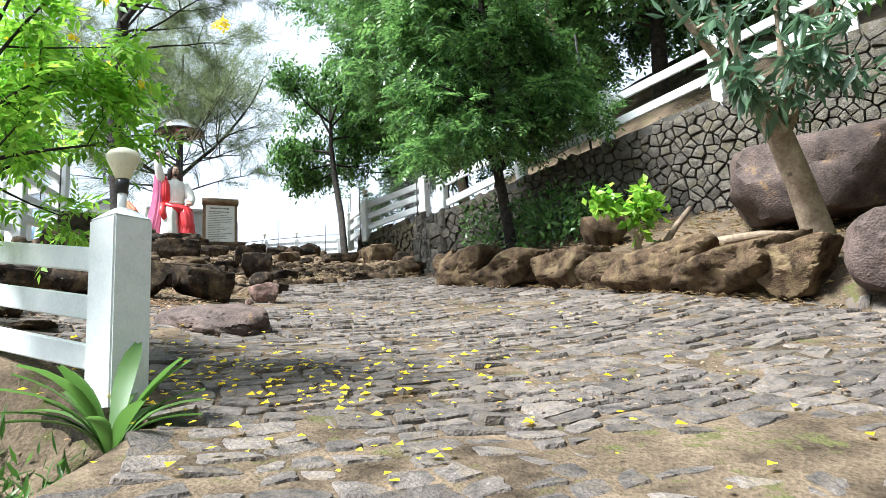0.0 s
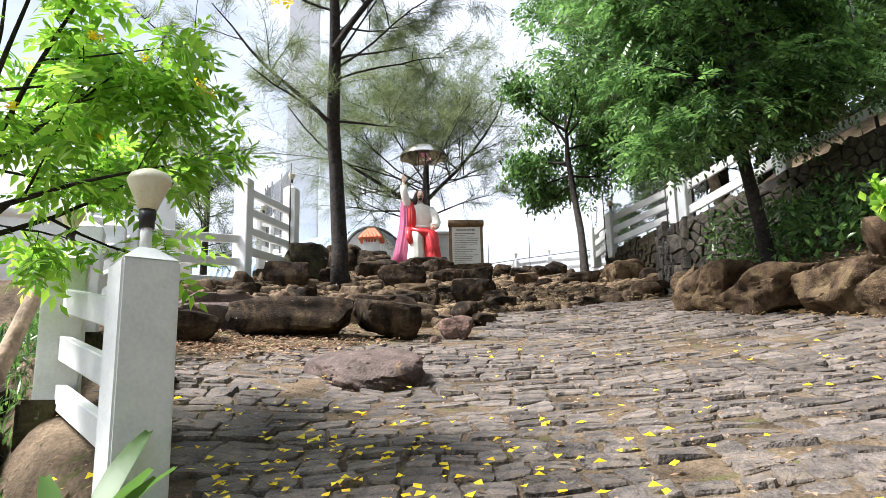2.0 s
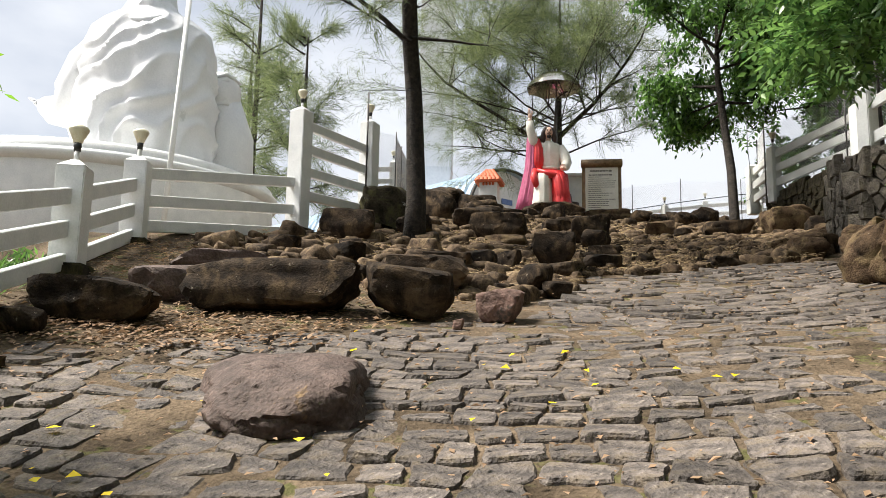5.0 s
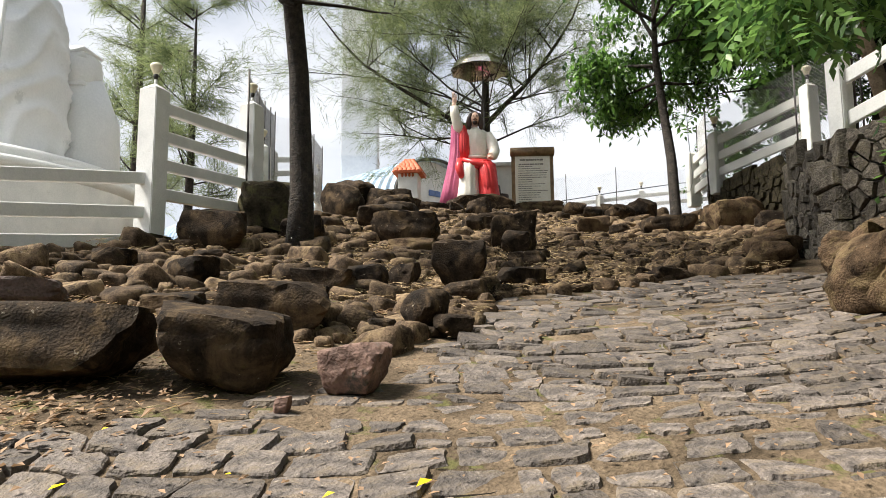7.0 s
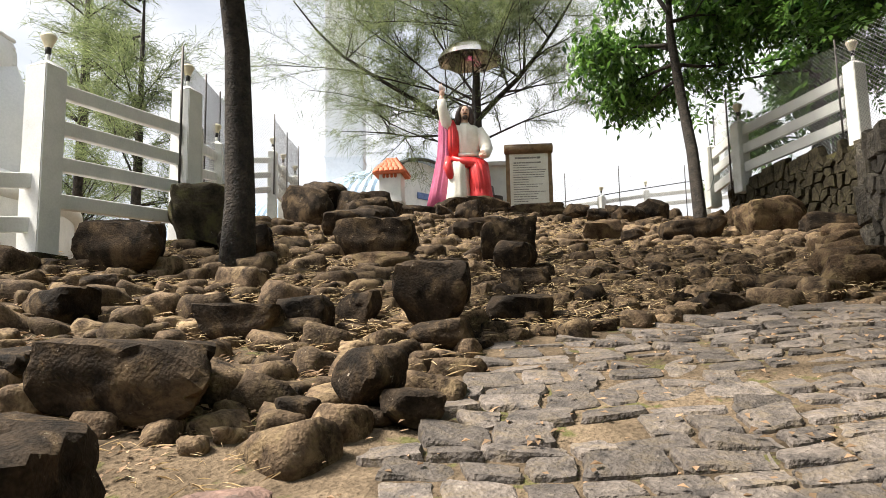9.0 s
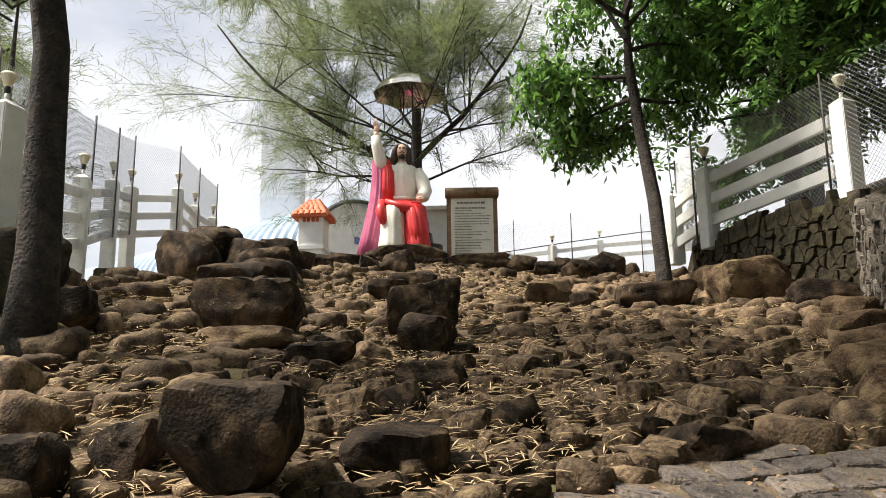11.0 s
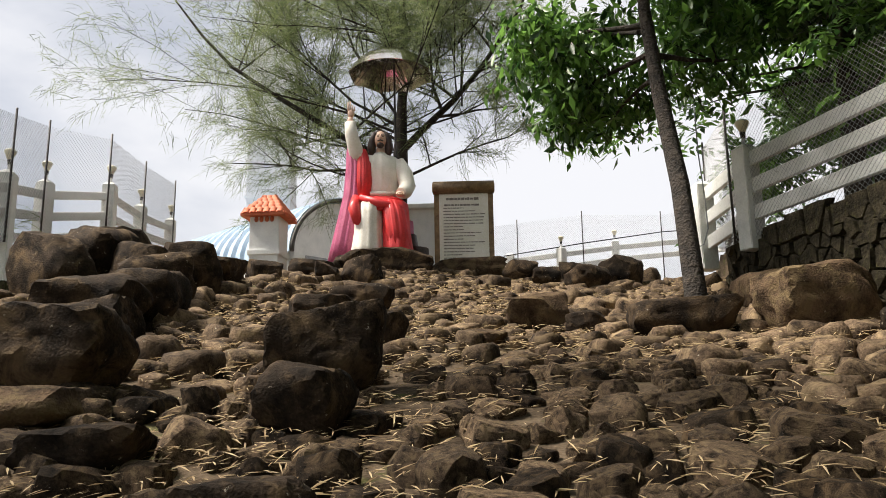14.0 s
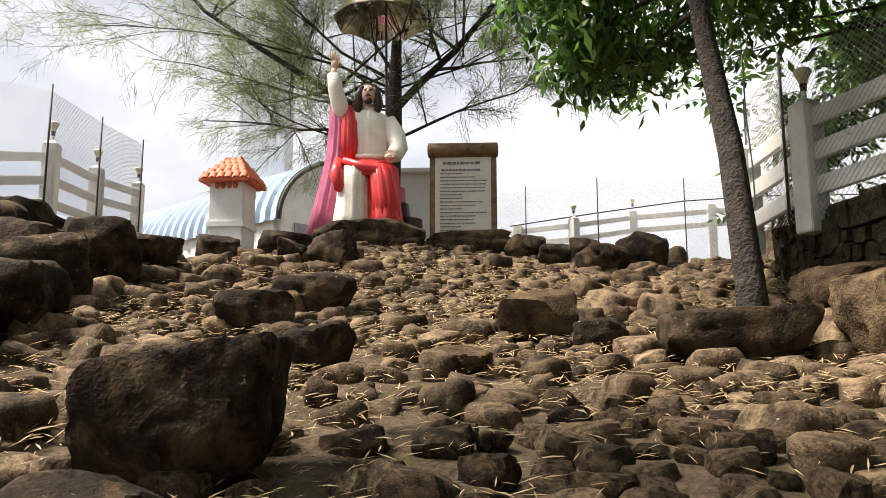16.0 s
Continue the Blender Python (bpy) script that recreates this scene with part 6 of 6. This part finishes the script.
weeds = new("undergrowth", leaves("undergrowth", np.stack([wx[keep], wy[keep], wz[keep] + rl.uniform(0.05, 0.9, keep.sum())], 1), 16, 0.14, 0.14, rl, LEAF_DEEP, 0.4, 0.0))
tagged(weeds, "dark green undergrowth against the rubble wall", "weeds", kind="stuff")
litter("fallen_petals", 2200, (-3.6, 2.6, 3.0, 10.5), 0.06, 0.8, YELLOW, rl, 0.05, "fallen yellow petals strewn over the paving", lambda X, Y: np.clip(np.exp(-((X + 1.2) / 1.3) ** 2 - ((Y - 5.9) / 1.2) ** 2) * 0.9 + 0.05, 0, 1))
litter("dry_leaves", 7000, (-6.5, -3.2, 7.6, 11.4), 0.07, 0.5, DRY_LEAF, rl, 0.03, "brown dry leaves heaped beside the boulders", lambda X, Y: np.exp(-((X + Y * 0 + 4.9 - (Y - 9.2) * 0.7) / 0.8) ** 2 - ((Y - 9.4) / 0.9) ** 2))
litter("dry_leaves", 6000, (-8.4, -3.6, 7.6, 14.5), 0.06, 0.45, DRY_LEAF, rl, 0.03, "brown leaf litter on the earth inside the fence", lambda X, Y: np.where(inside(PATH, X, Y) | (-side(LEFT, X, Y) > -0.1), 0.0, 0.8))
litter("dry_leaves", 4500, (-8.0, 4.2, 5.0, 17.0), 0.045, 0.5, DRY_LEAF, rl, 0.035, "scattered small brown dry leaves on the path", None)
litter("dry_straw", 36000, (-9.5, -0.6, 14.0, 30.0), 0.105, 0.085, STRAW, rl, 0.085, "dry straw and long fallen leaves between the stones", lambda X, Y: np.array([0.0 if q else max(0.0, 0.62 + 1.1 * noise.noise((a * 0.8, b * 0.8, 5.0))) for a, b, q in zip(X, Y, inside(PATH, X, Y))]), 0.07)
litter("dry_straw", 4500, (-8.2, -3.0, 9.5, 16.0), 0.12, 0.03, STRAW, rl, 0.02, "dry straw on the earth beside the slabs", lambda X, Y: np.where(inside(PATH, X, Y), 0.04, 0.9), 0.08)
litter("dry_straw", 5000, (0.0, 6.0, 8.0, 16.0), 0.13, 0.03, STRAW, rl, 0.04, "dry grass stalks on the bank", lambda X, Y: (-side(BANK, X, Y) > -0.15) * 1.0)


# ---- paving of rough setts ----
paving = group_root("paving", Matrix.Identity(4), "", "paving", kind="structure")
paving["label"] = "rough dark stone setts with earth and moss in the joints"
rp = random.Random(77)
ca, sa = math.cos(math.radians(24)), math.sin(math.radians(24))


def row_edge(k, u, base):
    return base + 0.045 * math.sin(u * 1.3 + k * 0.35) + 0.12 * noise.noise((u * 1.9, k * 0.5, 3.0)) + 0.045 * noise.noise((u * 5.1, k * 3.7, 8.0))


stones, v = [], -4.5
k = 0
while v < 18.5:
    pitch = rp.uniform(0.19, 0.29)
    u = -7.5 + rp.uniform(0, 0.3)
    skew0 = rp.uniform(-0.025, 0.025)
    while u < 8.0:
        ln = rp.uniform(0.18, 0.40)
        skew1 = rp.uniform(-0.03, 0.03)
        cu, cv = u + ln / 2, v + pitch / 2
        x, y = cu * ca - cv * sa, cu * sa + cv * ca
        if bool(inside(PATH, x, y)) and not (rp.random() < 0.015):
            g = rp.uniform(0.003, 0.019)
            A = (u + g + skew0, row_edge(k, u, v) + g)
            B = (u + ln - g + skew1, row_edge(k, u + ln, v) + g)
            C = (u + ln - g - skew1, row_edge(k + 1, u + ln, v + pitch) - g)
            D = (u + g - skew0, row_edge(k + 1, u, v + pitch) - g)
            pts = []
            for P, Q in ((A, B), (B, C), (C, D), (D, A)):
                cut = rp.uniform(0.05, 0.14)
                for f in (cut, 0.36, 0.66, 1 - cut):
                    j = 0.007 if f in (cut, 1 - cut) else 0.013
                    pts.append((P[0] + (Q[0] - P[0]) * f + rp.uniform(-j, j), P[1] + (Q[1] - P[1]) * f + rp.uniform(-j, j)))
            stones.append((x, y, [(p * ca - q * sa, p * sa + q * ca) for p, q in pts]))
        skew0 = skew1
        u += ln
    v += pitch
    k += 1
stones.sort(key=lambda s: abs(s[0] + 0.9) * 1.4 + abs(s[1] - 9.0))
rest = []
for i, (x, y, poly) in enumerate(stones):
    z = ground_at(x, y)
    gxs, gys = (ground_at(x + 0.1, y) - z) / 0.1, (ground_at(x, y + 0.1) - z) / 0.1
    proud = rp.uniform(0.010, 0.030)
    vs, fs, (cx, cy) = stone_mesh(poly, 0.07, proud, rp, SETT)
    tx, ty = gxs + rp.uniform(-0.035, 0.035), gys + rp.uniform(-0.07, 0.015)
    vs = [(a, b, c + tx * a + ty * b) for a, b, c in vs]
    if i < 300:
        ob = part("sett", from_lists("sett", vs, fs, SETT), SETT, paving)
        ob.location = (cx, cy, z)
    else:
        rest.append(([(a + cx, b + cy, c + z) for a, b, c in vs], fs))
V, Fs = joined(rest)
tagged(part("setts", from_lists("setts", V, Fs, SETT_FAR), SETT_FAR, paving), "", "", kind="stuff")

# ---- loose stones bedded in the steep path ----
stony = group_root("stony_path", Matrix.Identity(4), "brown and dark field stones bedded in the steep earth path", "path", kind="structure")
variants = [bm_mesh(rock_mesh(200 + i, 3, 0.72, 0.12, 4), "stone", ROCK, True) for i in range(10)]
brown = [bm_mesh(rock_mesh(220 + i, 3, 0.72, 0.12, 4), "stone", ROCK_BEDDED, True) for i in range(6)]
rq = random.Random(88)
placed, tries = [], 0
while len(placed) < 1700 and tries < 26000:
    tries += 1
    x, y = rq.uniform(-10, 0.2), rq.uniform(12.5, 31)
    if bool(inside(PATH, x, y)) or -float(side(BANK, np.array([x]), np.array([y]))[0]) > -0.1 or -float(side(LEFT, np.array([x]), np.array([y]))[0]) > -0.3:
        continue
    if y < 14.6 and x > -3.0:
        continue
    centre = -2.9 - (y - 16) * 0.36
    s = rq.choice([rq.uniform(0.14, 0.24), rq.uniform(0.2, 0.34)]) if abs(x - centre) < 1.4 else rq.choice([rq.uniform(0.14, 0.3), rq.uniform(0.24, 0.46)])
    if y > 19.5 and abs(x - centre) < 0.9 and rq.random() < 0.75:
        continue
    if any((x - a) ** 2 + (y - b) ** 2 < (0.43 * (s + c)) ** 2 for a, b, c in placed):
        continue
    placed.append((x, y, s))
placed.sort(key=lambda q: abs(q[0] + 3.4) + abs(q[1] - 18.5) * 0.8)
bulk = []
for i, (x, y, s) in enumerate(placed):
    me = rq.choice(variants + brown + brown + brown)
    flat = rq.uniform(0.62, 0.9) if i % 3 else rq.uniform(0.85, 1.1)
    m = Matrix.Translation((x, y, ground_at(x, y) + s * flat * rq.uniform(-0.16, 0.16))) @ Euler((rq.uniform(-0.3, 0.3), rq.uniform(-0.3, 0.3), rq.uniform(0, 6.28))).to_matrix().to_4x4() @ Matrix.Diagonal((s * 1.25, s * rq.uniform(0.8, 1.1), s * flat * 1.1, 1))
    if i < 300:
        ob = new("stone", me)
        ob.parent = stony
        ob.matrix_basis = m
    else:
        co = np.empty(len(me.vertices) * 3)
        me.vertices.foreach_get("co", co)
        co = co.reshape(-1, 3) @ np.array(m.to_3x3()).T + np.array(m.translation)
        tri = np.empty(len(me.polygons) * 3, dtype=np.int32)
        me.polygons.foreach_get("vertices", tri)
        bulk.append((co, tri.reshape(-1, 3)))
VV, FF, o = [], [], 0
for co, tri in bulk:
    VV.append(co)
    FF.append(tri + o)
    o += len(co)
tagged(part("stones", arrays("stones", np.concatenate(VV), np.concatenate(FF), ROCK_JOINED, True), None, stony), "", "", kind="stuff")


# ---- stones of the rubble wall ----
def face_stones(parent, a, b, a_foot, a_top, b_foot, b_top, seed, limit, mtl=WALLSTONE):
    r = random.Random(seed)
    L = math.hypot(b[0] - a[0], b[1] - a[1])
    top = max(a_top, b_top)
    lo = min(a_foot, b_foot)
    pts = []
    z = lo
    row = 0
    while z < top:
        u = (row % 2) * 0.13
        while u < L:
            pts.append((u + r.uniform(-0.09, 0.09), z + r.uniform(-0.07, 0.07)))
            u += r.uniform(0.15, 0.30)
        z += 0.16
        row += 1
    d = Vector(((b[0] - a[0]) / L, (b[1] - a[1]) / L, 0))
    nrm = Vector((d.y, -d.x, 0))
    M = Matrix((d, Vector((0, 0, 1)), nrm)).transposed().to_4x4()
    cnt, more = 0, []
    for (u, z), poly in zip(pts, cells(pts, 0.016, 0.24)):
        t = u / L
        zt, zf = a_top + (b_top - a_top) * t, a_foot + (b_foot - a_foot) * t
        if z > zt - 0.04 or z < zf or len(poly) < 3:
            continue
        vs, fs, (cx, cy) = stone_mesh(poly, 0.06, r.uniform(0.03, 0.10), r, mtl)
        m = Matrix.Translation(Vector((a[0], a[1], 0)) + d * cx + Vector((0, 0, cy)) + nrm * 0.02) @ M
        if cnt < limit:
            ob = part("stone", from_lists("stone", vs, fs, mtl), mtl, parent)
            ob.matrix_basis = m
        else:
            more.append(([tuple(m @ Vector(q)) for q in vs], fs))
        cnt += 1
    if more:
        V, Fs = joined(more)
        tagged(part("stones", from_lists("stones", V, Fs, mtl), None, parent), kind="stuff")


face_stones(rubble_wall, (-0.55, 18.7), (-0.02, 17.05), 4.2, 5.75, 3.9, 5.58, 91, 200)
face_stones(rubble_long, (0.0, 17.05), (7.2, 11.6), 3.6, 5.58, 4.0, 6.9, 92, 290)
face_stones(wall_bend, (-0.5, 23.4), (-0.55, 18.7), 5.0, 6.85, 4.2, 5.75, 93, 290)
face_stones(wall_plain, (-3.05, 28.2), (-2.35, 26.1), 6.2, 7.35, 5.8, 7.12, 94, 150, CONCRETE)
face_stones(wall_plain_b, (-2.35, 26.1), (-0.5, 23.4), 5.8, 7.12, 5.2, 6.95, 95, 290, CONCRETE)
